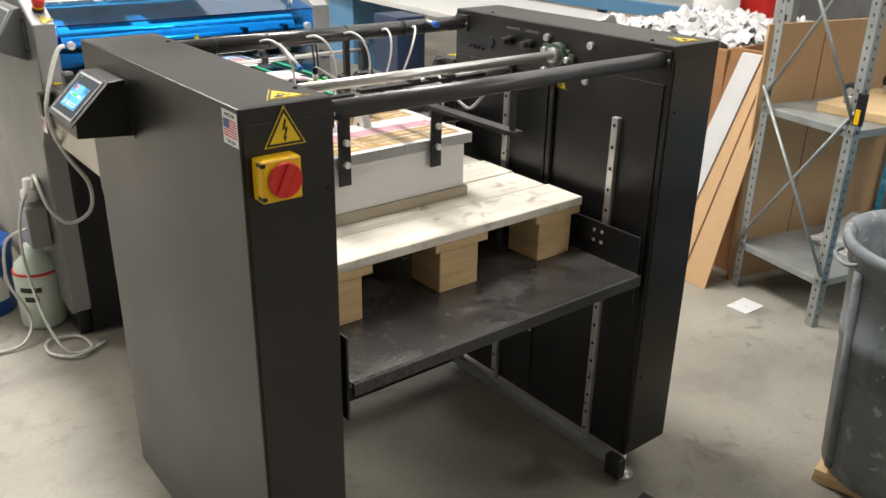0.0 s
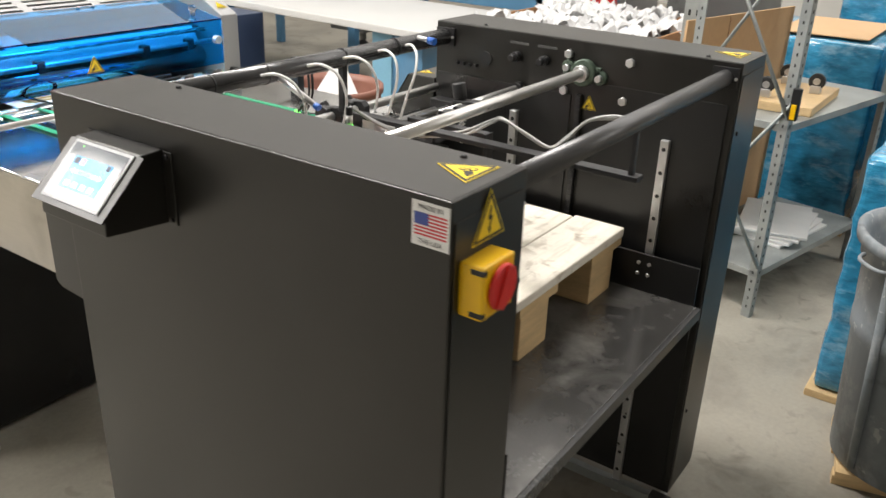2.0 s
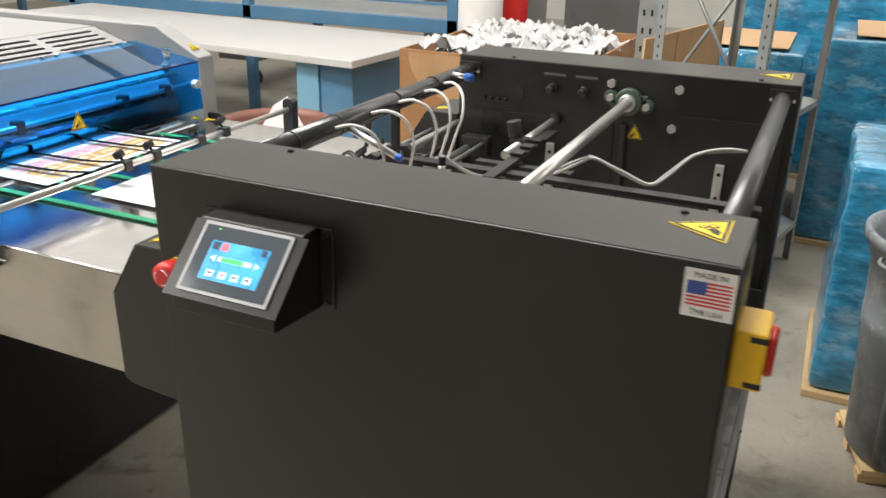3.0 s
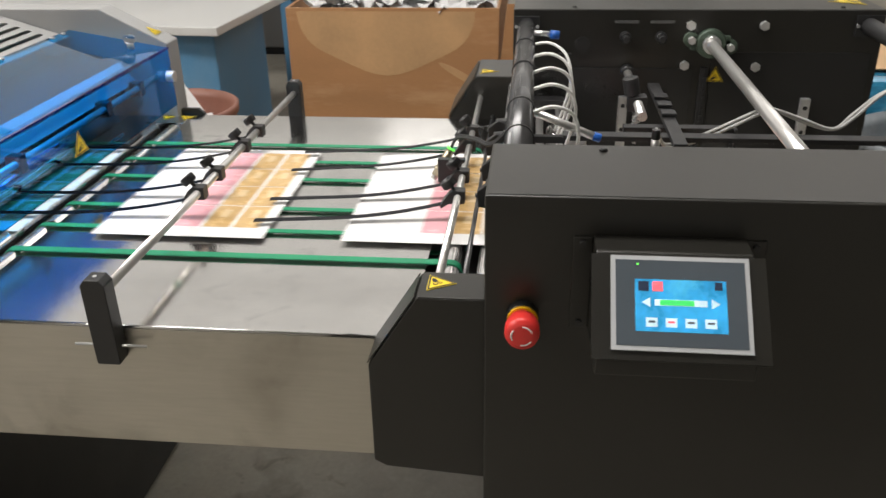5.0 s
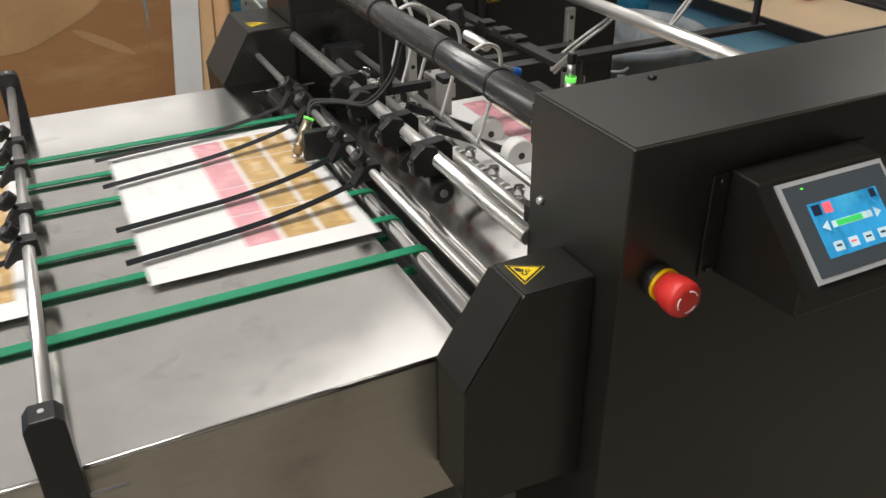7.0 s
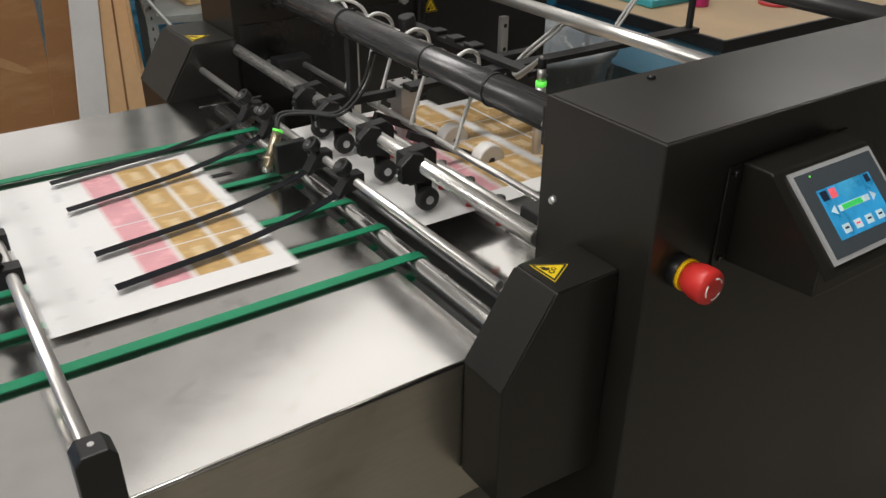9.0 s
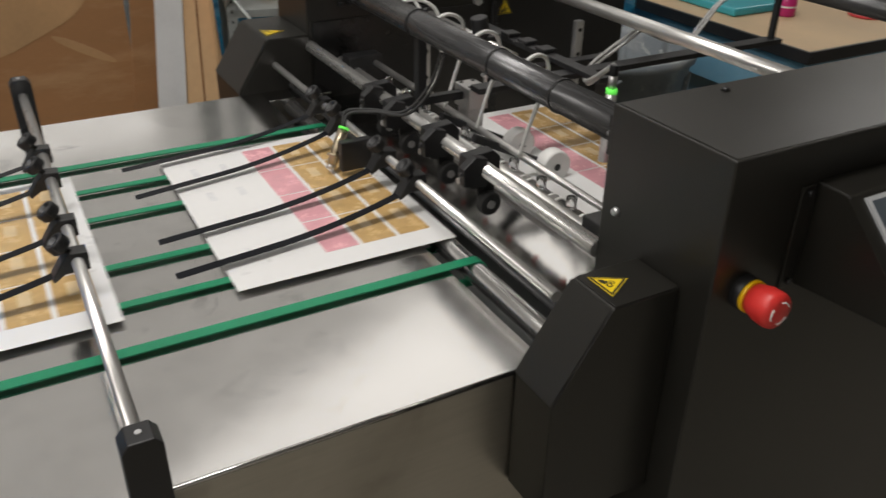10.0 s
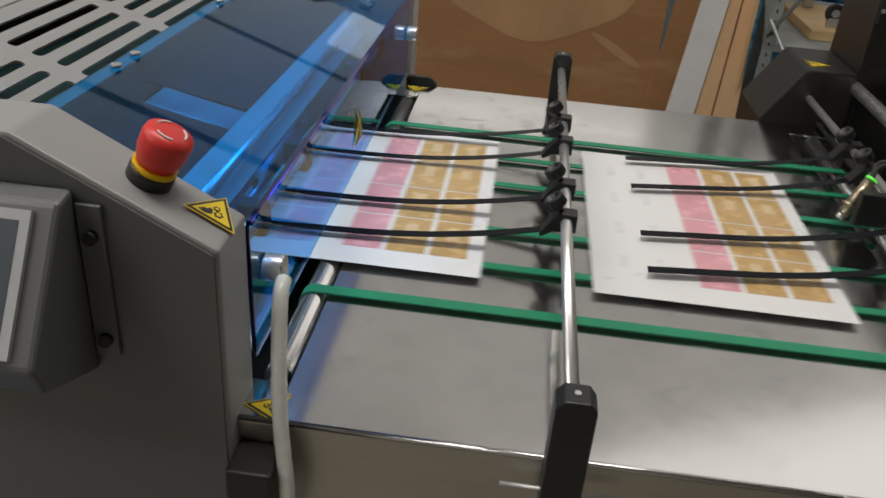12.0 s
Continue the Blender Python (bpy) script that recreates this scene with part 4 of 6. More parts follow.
# double-sheet sensor on its cable
sen = thing("sheet_sensor", (1.302, 2.252, 1.06), "threaded metal sensor with a green ring and black bracket", "sensor")
pa, pb = Vector((1.310, 2.240, 1.102)), Vector((1.294, 2.270, 1.052))
part("barrel", bm_cyl(pa, pb, 0.0085, seg=20), M_BRASS, sen)
for k in range(9):
    c = pa.lerp(pb, 0.3 + k * 0.06)
    part("thread", bm_cyl(c, c + (pb - pa) * 0.02, 0.0091, seg=16), M_BRASS, sen)
part("led_ring", bm_cyl(pa, pa + (pa - pb) * 0.06, 0.0088, seg=20), M_LED, sen, "lit green ring")
part("bracket", bm_box(1.268, 1.284, 2.208, 2.262, 1.046, 1.096, 0.002), M_BLKPL, sen)
part("nut", bm_cyl(pa.lerp(pb, 0.72), pa.lerp(pb, 0.80), 0.0125, seg=6), M_BRASS, sen)
part("tip", bm_cyl(pb, pb + (pb - pa) * 0.14, 0.0065, seg=16), M_CHROME, sen)
for dx in (0, 0.012):
    solo("sensor_cable", bm_tube([tuple(pa), (1.318 + dx, 2.226, 1.124), (1.29 + dx, 2.19, 1.130), (1.245 + dx, 2.155, 1.136), (1.228 + dx, 2.118, 1.18), (1.215 + dx, 2.105, 1.234)], 0.0028, 8), M_RUBBER, tuple(pa), "black sensor cable looped to the tube", "cable")
# small second sensor in the feeder
s2 = thing("small_sensor", (1.055, 1.872, 1.09), "small metal sensor with a green ring", "sensor")
part("barrel", bm_cyl((1.090, 1.872, 1.06), (1.090, 1.872, 1.176), 0.0085, seg=18), M_ALU, s2)
part("led_ring", bm_cyl((1.090, 1.872, 1.176), (1.090, 1.872, 1.184), 0.0088, seg=18), M_LED, s2)
part("nut", bm_cyl((1.090, 1.872, 1.184), (1.090, 1.872, 1.205), 0.0075, seg=6), M_ALU, s2)
part("cap", bm_cyl((1.090, 1.872, 1.205), (1.090, 1.872, 1.222), 0.0075, seg=14, bevel=0.001), M_BLKPL, s2)
part("holder", bm_box(1.075, 1.200, 1.862, 1.882, 1.135, 1.143, 0.001), M_BLKPL, s2)

# pneumatic head in the feeder
head = thing("pneumatic_unit", (1.32, 1.99, 1.1), "aluminium pneumatic block on a black arm over the pile", "suction head")
part("block", bm_box(1.295, 1.345, 1.972, 2.012, 1.100, 1.140, 0.002), M_ALU, head)
part("lower_block", bm_box(1.302, 1.338, 1.976, 2.008, 1.065, 1.0995, 0.002), M_ALU, head)
part("foot_block", bm_box(1.307, 1.333, 1.980, 2.004, 1.035, 1.0645, 0.002), M_ZINC, head)
part("arm", bm_box(1.312, 1.328, 2.012, 2.098, 1.118, 1.132, 0.001), M_BLKPL, head)
part("hanger", bm_box(1.312, 1.328, 2.085, 2.101, 1.132, 1.24, 0.001), M_BLKPL, head)
for dx, dy in ((-0.015, -0.012), (0.015, -0.012), (-0.015, 0.012), (0.015, 0.012)):
    part("screw", bm_cyl((1.32 + dx, 1.992 + dy, 1.140), (1.32 + dx, 1.992 + dy, 1.1415), 0.0035, seg=10), M_INK, head)
for x in (1.155, 1.262):
    wv = thing("press_wheel", (x, 1.93, 1.03), "white nylon press wheel resting on the pile", "wheel", group="press wheels")
    part("wheel", bm_cyl((x - 0.013, 1.925, 1.038), (x + 0.013, 1.925, 1.038), 0.028, seg=32, bevel=0.003), M_WHITE, wv)
    part("hub", bm_cyl((x - 0.0145, 1.925, 1.038), (x - 0.0132, 1.925, 1.038), 0.006, seg=14), M_INK, wv)
    part("arm", bm_prism([(1.925, 1.038), (1.935, 1.030), (2.075, 1.10), (2.070, 1.112)], "x", x + 0.014, x + 0.026, 0.001), M_BLKPL, wv)
part_post = thing("guide_spindle", (1.70, 1.83, 1.1), "polished spindle with a black knob on the inner wall", "spindle")
part("spindle", bm_cyl((FX0, 1.855, 1.153), (1.393, 1.857, 1.150), 0.010, seg=18), M_CHROME, part_post)
part("knob", bm_cyl((1.494, 1.868, 1.168), (1.494, 1.876, 1.205), 0.017, seg=24, bevel=0.003), M_BLKPL, part_post, "black hand knob")
part("clamp", bm_box(1.478, 1.510, 1.838, 1.878, 1.134, 1.167, 0.003), M_BLKPL, part_post)
part("boss", bm_cyl((FX0 - 0.025, 1.855, 1.153), (FX0, 1.855, 1.153), 0.017, seg=20), M_BLKPL, part_post)
coil = [(1.49 + 0.008 * math.cos(k * 1.05), 1.857 + 0.008 * math.sin(k * 1.05), 1.132 - k * 0.0014) for k in range(36)]
part("spring", bm_tube(coil, 0.0014, 6, smooth=2), M_ZINC, part_post)
part("spring_pin", bm_cyl((1.49, 1.857, 1.06), (1.49, 1.857, 1.134), 0.004, seg=10), M_ZINC, part_post)

# white air hoses from the tube to the suction bar
for k, (x, dx) in enumerate(((1.045, 0.06), (1.185, 0.05), (1.305, 0.04), (1.435, -0.03), (1.545, -0.08))):
    solo("air_hose", bm_tube([(x, 2.078, 1.262), (x + dx * 0.2, 2.045, 1.268), (x + dx * 0.5, 2.012, 1.250), (x + dx * 0.8, 2.000, 1.205), (x + dx, 2.012, 1.150), (x + dx, 2.030, 1.095)], 0.0032, 8), M_HOSE, (x, 2.078, 1.262), "white air hose bowed from the tie tube", "hose", group="air hoses")
bval = thing("blue_valve", (1.60, 2.05, 1.27), "small blue push-in air valve", "valve")
part("body", bm_cyl((1.60, 2.08, 1.275), (1.60, 2.045, 1.272), 0.006, seg=12), M_ZINC, bval)
part("cap", bm_cyl((1.60, 2.045, 1.272), (1.60, 2.025, 1.270), 0.0095, seg=16), M_BUCKET, bval)
bv2 = thing("blue_valve", (1.10, 2.0, 1.22), "small blue push-in air valve on the tie tube", "valve")
part("body", bm_cyl((1.102, 2.082, 1.248), (1.098, 1.975, 1.206), 0.007, seg=12), M_ALU, bv2)
part("cap", bm_cyl((1.098, 1.975, 1.206), (1.0975, 1.962, 1.202), 0.0075, seg=18, bevel=0.0015), M_BUCKET, bv2, "blue cap")
for k in range(2):
    d = k * 0.006
    solo("grey_cable", bm_tube([(1.092, 1.872, 1.222), (1.20, 1.83 + d, 1.152 + d), (1.30, 1.74 + d, 1.142 + d), (1.30 + d, 1.66, 1.184 + d), (1.30 + d, 1.632, 1.197), (1.30 + d, 1.572, 1.178 - d), (1.30, 1.516, 1.160), (1.30 + d, 1.482, 1.182 + d), (1.30 + d, 1.44, 1.228), (1.30 + d, 1.39, 1.248 - d), (1.30, 1.345, 1.250)], 0.0032, 8), M_GREYHOSE, (1.3, 1.5, 1.16), "grey cable looped along the guide rail", "cable", group="grey cables")

# suction bar that rocks over the pile's front edge
sbar = thing("suction_bar", (1.22, 2.045, 1.058), "clear suction bar with red cups", "suction bar")
part("tube", bm_cyl((0.92, 2.045, 1.058), (1.60, 2.045, 1.058), 0.007, seg=16), M_ALU, sbar)
for k in range(9):
    x = 0.95 + k * 0.075
    part("cup_holder", bm_cyl((x, 2.045, 1.064), (x, 2.045, 1.086), 0.008, seg=14), M_CLEAR, sbar)
    part("clear_sleeve", bm_cyl((x - 0.026, 2.045, 1.058), (x + 0.026, 2.045, 1.058), 0.0125, seg=18, bevel=0.001), M_CLEAR, sbar, "clear plastic sleeve")
    for e in (-1, 1):
        part("sleeve_ring", bm_cyl((x + e * 0.027, 2.045, 1.058), (x + e * 0.032, 2.045, 1.058), 0.0138, seg=18), M_WHITE, sbar, "white ring")
    part("cup", bm_cyl((x, 2.045, 1.040), (x, 2.045, 1.052), 0.0055, 0.003, seg=12), M_REDGLOW, sbar, "small red suction cup")

# ---------- moving printed sheets ----------
SW, SL = 0.458, 0.317
sheets = []


def printed_sheet():
    """A sheet with its leading edge at local y = 0, lying towards -y, centred on x."""
    s = thing("printed_sheet", (0, 0, 0), "white sheet printed with pink and ochre blocks on the belts", "printed sheet", group="printed sheets")
    part("paper", bm_box(-SW / 2, SW / 2, -SL, 0, 0, 0.0005), M_PAPER, s)
    bands = ((0.43, 0.585, M_PINK, "pink_block"), (0.605, 0.765, M_TAN, "ochre_block"), (0.785, 0.935, M_TAN, "ochre_block"))
    x0, x1 = -SW / 2 + 0.040, SW / 2 - 0.022
    cell = (x1 - x0) / 4
    for a, b, mt, nm in bands:
        for k in range(4):
            part(nm, bm_box(x0 + k * cell + 0.0016, x0 + (k + 1) * cell - 0.0016, -SL * b, -SL * a, 0.0006, 0.0009), mt, s)
    for k in range(4):
        for a in (0.66, 0.84):
            part("pale_mark", bm_box(x0 + (k + 0.45) * cell, x0 + (k + 0.8) * cell, -SL * (a + 0.05), -SL * a, 0.0010, 0.0012), M_PALE, s)
    for k in range(4):
        for a in (0.12, 0.27):
            part("faint_print", bm_box(x0 + (k + 0.3) * cell, x0 + (k + 0.62) * cell, -SL * (a + 0.035), -SL * a, 0.0006, 0.0008), M_GREYPR_F, s)
    return s


M_GREYPR_F = surf("faint_print", (0.70, 0.70, 0.71), 0.5, var=0.08, scale=60, bump=0.0)

# ---------- laminator ----------
LY, LYE = 2.988, 4.75
lam = thing("laminator", (1.25, 3.6, 0), "grey laminating machine with vented hood and blue acrylic guard", "laminator")
prof = [(LY, 0.955), (LY, 1.218), (3.15, 1.302), (LYE, 1.302), (LYE, 0.12), (3.12, 0.12), (3.12, 0.79)]
for x0, x1, nm in ((0.695, 0.765, "near_side"), (1.725, 1.795, "far_side")):
    side = part(nm, bm_prism(prof, "x", x0 + 0.002, x1, 0.003), M_LGREY, lam, "grey side cheek with sloped nose")
    xo = x0 if nm == "near_side" else x1 + 0.002
    # the near sheet takes a darker grey than the far one
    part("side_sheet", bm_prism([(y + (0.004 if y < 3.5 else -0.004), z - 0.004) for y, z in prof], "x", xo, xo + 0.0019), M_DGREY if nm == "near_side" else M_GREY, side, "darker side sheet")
part("hood", bm_box(0.767, 1.723, 3.4005, LYE, 1.2815, 1.285, 0.0015), M_LGREY, lam, "light grey hood top")
slope = frame_at((0, 3.205, 1.222), (1, 0, 0), (0, 0.195, 0.060))


def slotted_plate(x0, x1, v0, v1, slots, m, thick):
    """A sheet in the x, y plane of m, with round-ended slots (cx, cy, length, width) cut through it."""
    curve = bpy.data.curves.new("plate", "CURVE")
    curve.dimensions, curve.fill_mode, curve.extrude = "2D", "BOTH", thick / 2
    outlines = [[(x0, v0), (x1, v0), (x1, v1), (x0, v1)]]
    for cx, cy, ln, wd in slots:
        r = wd / 2
        outlines.append([(cx + s * (ln / 2 - r) + s * r * math.sin(a), cy + s * r * math.cos(a)) for s in (1, -1) for a in [math.pi * k / 6 for k in range(7)]])
    for pts in outlines:
        sp = curve.splines.new("POLY")
        sp.points.add(len(pts) - 1)
        for p, (u, v) in zip(sp.points, pts):
            p.co = (u, v, 0, 1)
        sp.use_cyclic_u = True
    tmp = bpy.data.objects.new("plate", curve)
    scene.collection.objects.link(tmp)
    data = bpy.data.meshes.new_from_object(tmp.evaluated_get(bpy.context.evaluated_depsgraph_get()))
    bpy.data.objects.remove(tmp)
    bm = bmesh.new()
    bm.from_mesh(data)
    bm.transform(m)
    return bm


VENTS = [(cx, 0.056 + k * 0.0295, 0.205, 0.0135) for cx in (0.884, 1.117, 1.350, 1.583) for k in range(5)]
part("vent_panel", slotted_plate(0.767, 1.723, 0.034, 0.2035, VENTS, slope, 0.003), M_LGREY, lam, "light grey sloped panel with rows of vent slots")
# sheet added so the open slots show a dark teal inside
part("vent_backing", bm_prism([(3.25, 1.165), (3.39, 1.215), (3.39, 1.218), (3.25, 1.168)], "x", 0.768, 1.722), M_DTEAL, lam, "dark teal sheet added under the vents to colour the slots")
part("front_skirt", bm_box(0.766, 1.724, 3.128, 3.134, 0.02, 0.95), M_BLACKIN, lam, "black lower front plate")
part("rear_plate", bm_box(0.766, 1.724, LYE - 0.01, LYE, 0.12, 1.25), M_GREY, lam)
part("inner_floor", bm_box(0.766, 1.724, 3.135, LYE - 0.011, 0.84, 0.846), M_BLACKIN, lam)
part("base", bm_box(0.72, 1.77, 3.16, LYE - 0.02, 0.0, 0.118, 0.003), M_BLACKIN, lam, "black base")
part("inner_beam", bm_box(0.768, 1.722, 3.12, 3.16, 1.10, 1.16, 0.003), M_BLACKIN, lam)
for xa, xb in ((0.85, 1.06), (1.13, 1.722)):
    part("inner_cover", bm_prism([(3.105, 1.168), (3.245, 1.194), (3.245, 1.198), (3.105, 1.172)], "x", xa, xb, 0.001), M_BLACKIN, lam, "black inner cover plate")
for xa, xb in ((0.79, 0.845), (1.064, 1.126)):
    part("inner_strip", bm_prism([(3.105, 1.166), (3.215, 1.190), (3.215, 1.193), (3.105, 1.169)], "x", xa, xb, 0.001), M_ALU, lam, "bare metal inner strip")
part("film_web", bm_prism([(3.070, 1.130), (3.102, 1.176), (3.102, 1.1775), (3.070, 1.1315)], "x", 0.80, 1.69), M_FOAM, lam, "pale film web over the nip rolls")
part("inner_roll", bm_cyl((0.768, 3.105, 1.075), (1.722, 3.105, 1.075), 0.030, seg=28), M_MIRROR, lam, "polished laminating roll")
part("inner_roll", bm_cyl((0.768, 3.20, 1.09), (1.722, 3.20, 1.09), 0.04, seg=28), M_MIRROR, lam, "polished heated roll")
part("tie_bar", bm_cyl((0.768, 3.03, 1.135), (1.722, 3.03, 1.135), 0.007, seg=14), M_CHROME, lam)
part("tie_bar", bm_cyl((0.768, 3.075, 1.165), (1.722, 3.075, 1.165), 0.007, seg=14), M_CHROME, lam)
for x in (0.92, 1.10, 1.45, 1.62):
    part("inner_clamp", bm_box(x - 0.012, x + 0.012, 3.02, 3.05, 1.115, 1.15, 0.003), M_BLKPL, lam)

guard = thing("acrylic_guard", (1.25, 3.1, 1.15), "hinged transparent blue acrylic guard over the laminator inlet", "guard")
for nm, bm, mt in (("top_pane", bm_prism([(2.992, 1.206), (3.235, 1.248), (3.234, 1.252), (2.990, 1.210)], "x", 0.768, 1.722), M_ACRYL), ("front_pane", bm_prism([(2.984, 1.064), (2.988, 1.064), (2.990, 1.2055), (2.986, 1.2055)], "x", 0.768, 1.722), M_ACRYL), ("edge_line", bm_box(0.768, 1.722, 2.9835, 2.9895, 1.206, 1.2105), M_ACRYLE)):
    p = part(nm, bm, mt, guard)
    p.visible_shadow = False
part("pane_edge", bm_prism([(2.984, 1.064), (2.988, 1.064), (2.990, 1.2055), (2.986, 1.2055)], "x", 0.7655, 0.7678), M_ACRYLE, guard)
for x in (0.80, 0.85, 1.02, 1.07, 1.36, 1.41, 1.62, 1.67):
    part("hinge_screw", bm_cyl((x, 3.222, 1.2515), (x, 3.222, 1.255), 0.006, seg=12), M_ZINC, guard)
for x in (0.80, 1.69):
    part("knob_screw", bm_cyl((x, 2.964, 1.146), (x, 2.984, 1.146), 0.0135, seg=20, bevel=0.002), M_CHROME, guard, "polished knurled knob")
warning_sign((1.24, 2.983, 1.12), (1, 0, 0), (0, 0, 1), 0.055, label="yellow triangular warning sticker on blue acrylic")
loop = [(1.560, 3.062, 1.036), (1.500, 3.062, 1.036), (1.490, 3.054, 1.036), (1.490, 3.022, 1.036), (1.500, 3.014, 1.036), (1.555, 3.014, 1.036), (1.563, 3.022, 1.036)]
solo("pull_handle", bm_tube(loop, 0.0045, 8, smooth=3), M_BLKPL, (1.52, 3.04, 1.036), "black bent-wire handle over the roller gap", "handle")
lifts = thing("guard_latch", (1.66, 3.05, 1.225), "clear plastic knob on the blue guard", "knob")
part("stem", bm_cyl((1.66, 3.05, 1.218), (1.66, 3.05, 1.235), 0.008, seg=16), M_ZINC, lifts)
part("cap", bm_cyl((1.66, 3.05, 1.235), (1.66, 3.05, 1.252), 0.014, 0.012, seg=18), M_CLEAR, lifts)
stop_button((0.738, 3.0600, 1.2554), (0, -0.46, 0.888), k=1.0)
warning_sign((0.740, 3.006, 1.2302), (0, -0.885, -0.465), (1, 0, 0), 0.048, label="yellow crushing-hazard sticker on the grey nose")
warning_sign((1.76, 3.03, 1.2425), (-1, 0, 0), (0, 0.885, 0.465), 0.040, label="small yellow sticker on the far grey nose")
warning_sign((0.735, 2.962, TZ + 0.0006), (1, 0, 0), (0, 1, 0), 0.045, label="yellow warning sticker on the table corner")
for y in (2.963, 3.014):
    warning_sign((1.722, y, TZ + 0.0006), (0, 1, 0), (-1, 0, 0), 0.042, label="yellow warning sticker on the far table corner")
    hump = [(y - 0.036, TZ - 0.02), (y + 0.036, TZ - 0.02), (y + 0.036, TZ + 0.004), (y + 0.022, TZ + 0.016), (y - 0.022, TZ + 0.016), (y - 0.036, TZ + 0.004)]
    solo("end_stop", bm_prism(hump, "x", TX1 + 0.001, TX1 + 0.014, 0.002), M_BLKPL, (TX1, y, TZ), "black chamfered end stop at the table edge", "stop", group="end stops")
origin = thing("origin_sticker", (0.6946, 3.047, 0.88), "white printed origin sticker on the laminator side", "sticker")
om = frame_at((0.6945, 3.047, 0.881), (0, -1, 0), (0, 0, 1))
part("backing", flat(rect(0.048, 0.060), om, 0.0006), M_WHITE, origin)
letters("words", "MADE IN", 0.0085, om @ pose(0, 0.0235, 0.0008), M_INK, origin)
for k in range(6):
    part("red_stripe", flat(rect(0.041, 0.0024, 0, 0.0140 - k * 0.0050), om, 0.0009), M_USRED, origin)
part("blue_canton", flat(rect(0.018, 0.0160, -0.0115, 0.0075), om, 0.0012), M_USBLUE, origin)
part("nose_block", bm_box(0.672, 0.7165, 2.945, 2.987, 0.93, 1.004, 0.003), M_BLACK, lam, "black corner block")
lscr = thing("laminator_screen", (0.69, 3.25, 1.1), "grey wedge console with a dark touch screen", "touch screen")
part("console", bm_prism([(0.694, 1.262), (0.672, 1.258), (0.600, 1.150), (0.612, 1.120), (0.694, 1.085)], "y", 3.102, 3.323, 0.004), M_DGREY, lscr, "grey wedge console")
lup = Vector((0.072, 0, 0.108)).normalized()
lm = frame_at((0.6365, 3.2125, 1.2035), (0, -1, 0), tuple(lup))
part("bezel", flat(rect(0.185, 0.115), lm, 0.005), M_BEZEL, lscr)
part("glass", flat(rect(0.168, 0.098), lm, 0.0055), M_SCREEN, lscr)
part("flange", bm_box(0.690, 0.6945, 3.080, 3.101, 1.105, 1.25, 0.001), M_DGREY, lscr)
for z in (1.122, 1.222):
    part("screw", bm_cyl((0.684, 3.090, z), (0.690, 3.090, z), 0.006, seg=12), M_BLKPL, lscr)

# hoses, dosing pump, jug and bucket by the laminator
solo("drain_hose", bm_tube([(0.775, 2.958, 1.150), (0.750, 2.955, 1.135), (0.712, 2.946, 1.05), (0.682, 2.932, 0.95), (0.70, 2.955, 0.86), (0.745, 3.01, 0.76), (0.81, 3.05, 0.64), (0.80, 3.055, 0.54), (0.725, 3.055, 0.508), (0.667, 3.06, 0.57), (0.652, 3.12, 0.66), (0.66, 3.2, 0.66), (0.66, 3.25, 0.60)], 0.0074, 10), M_CLEARHOSE, (0.7, 2.95, 1.0), "milky plastic hose hung from the guard knob", "hose")
pump = thing("dosing_pump", (0.66, 3.27, 0.35), "grey dosing pump box with white head on a black bracket", "pump")
part("body", bm_box(0.615, 0.69, 3.22, 3.34, 0.37, 0.53, 0.006), M_GREY, pump, "grey box")
part("bracket", bm_prism([(3.20, 0.531), (3.36, 0.531), (3.36, 0.545), (3.30, 0.62), (3.28, 0.62), (3.20, 0.545)], "x", 0.682, 0.694, 0.001), M_BLKPL, pump)
part("head", bm_lathe([(0.03, 0), (0.034, 0.015), (0.034, 0.04), (0.022, 0.05), (0.020, 0.085)], (0.655, 3.28, 0.545), 20), M_WHITE, pump, "white pump head")
part("fitting", bm_cyl((0.655, 3.24, 0.585), (0.655, 3.32, 0.585), 0.010, seg=14), M_WHITE, pump)
jug = thing("liquid_jug", (0.655, 3.36, 0), "milky white plastic jug with pale green liquid and red line", "jug")
part("body", bm_lathe([(0.075, 0), (0.088, 0.012), (0.090, 0.10), (0.090, 0.22), (0.080, 0.265), (0.04, 0.30), (0.034, 0.34)], (0.645, 3.37, 0), 32), M_JUG, jug)
part("red_line", bm_lathe([(0.0905, 0), (0.0908, 0.001), (0.0908, 0.008), (0.0905, 0.009)], (0.645, 3.37, 0.232), 32), M_RED, jug, "red level line")
for k, (wd, z) in enumerate(((0.085, 0.165), (0.055, 0.125))):
    bm = bmesh.new()
    cols = []
    for j in range(9):
        a = math.radians(-125) + (j / 8 - 0.5) * wd / 0.0912
        cols.append([bm.verts.new((0.645 + 0.0912 * math.cos(a), 3.37 + 0.0912 * math.sin(a), z + dz)) for dz in (0, 0.022)])
    for a, b in zip(cols, cols[1:]):
        bm.faces.new((a[0], b[0], b[1], a[1]))
    part("printed_bar", bm, M_INK, jug, "dark printed bar")
solo("jug_hose", bm_tube([(0.65, 3.27, 0.60), (0.60, 3.23, 0.52), (0.58, 3.22, 0.40), (0.59, 3.24, 0.25), (0.60, 3.12, 0.10), (0.64, 3.02, 0.015), (0.72, 3.02, 0.012), (0.70, 3.14, 0.012), (0.60, 3.16, 0.012), (0.58, 3.06, 0.012), (0.66, 2.98, 0.012), (0.78, 3.04, 0.012)], 0.006, 8), M_CLEARHOSE, (0.65, 3.27, 0.3), "clear hose coiled on the floor", "hose")
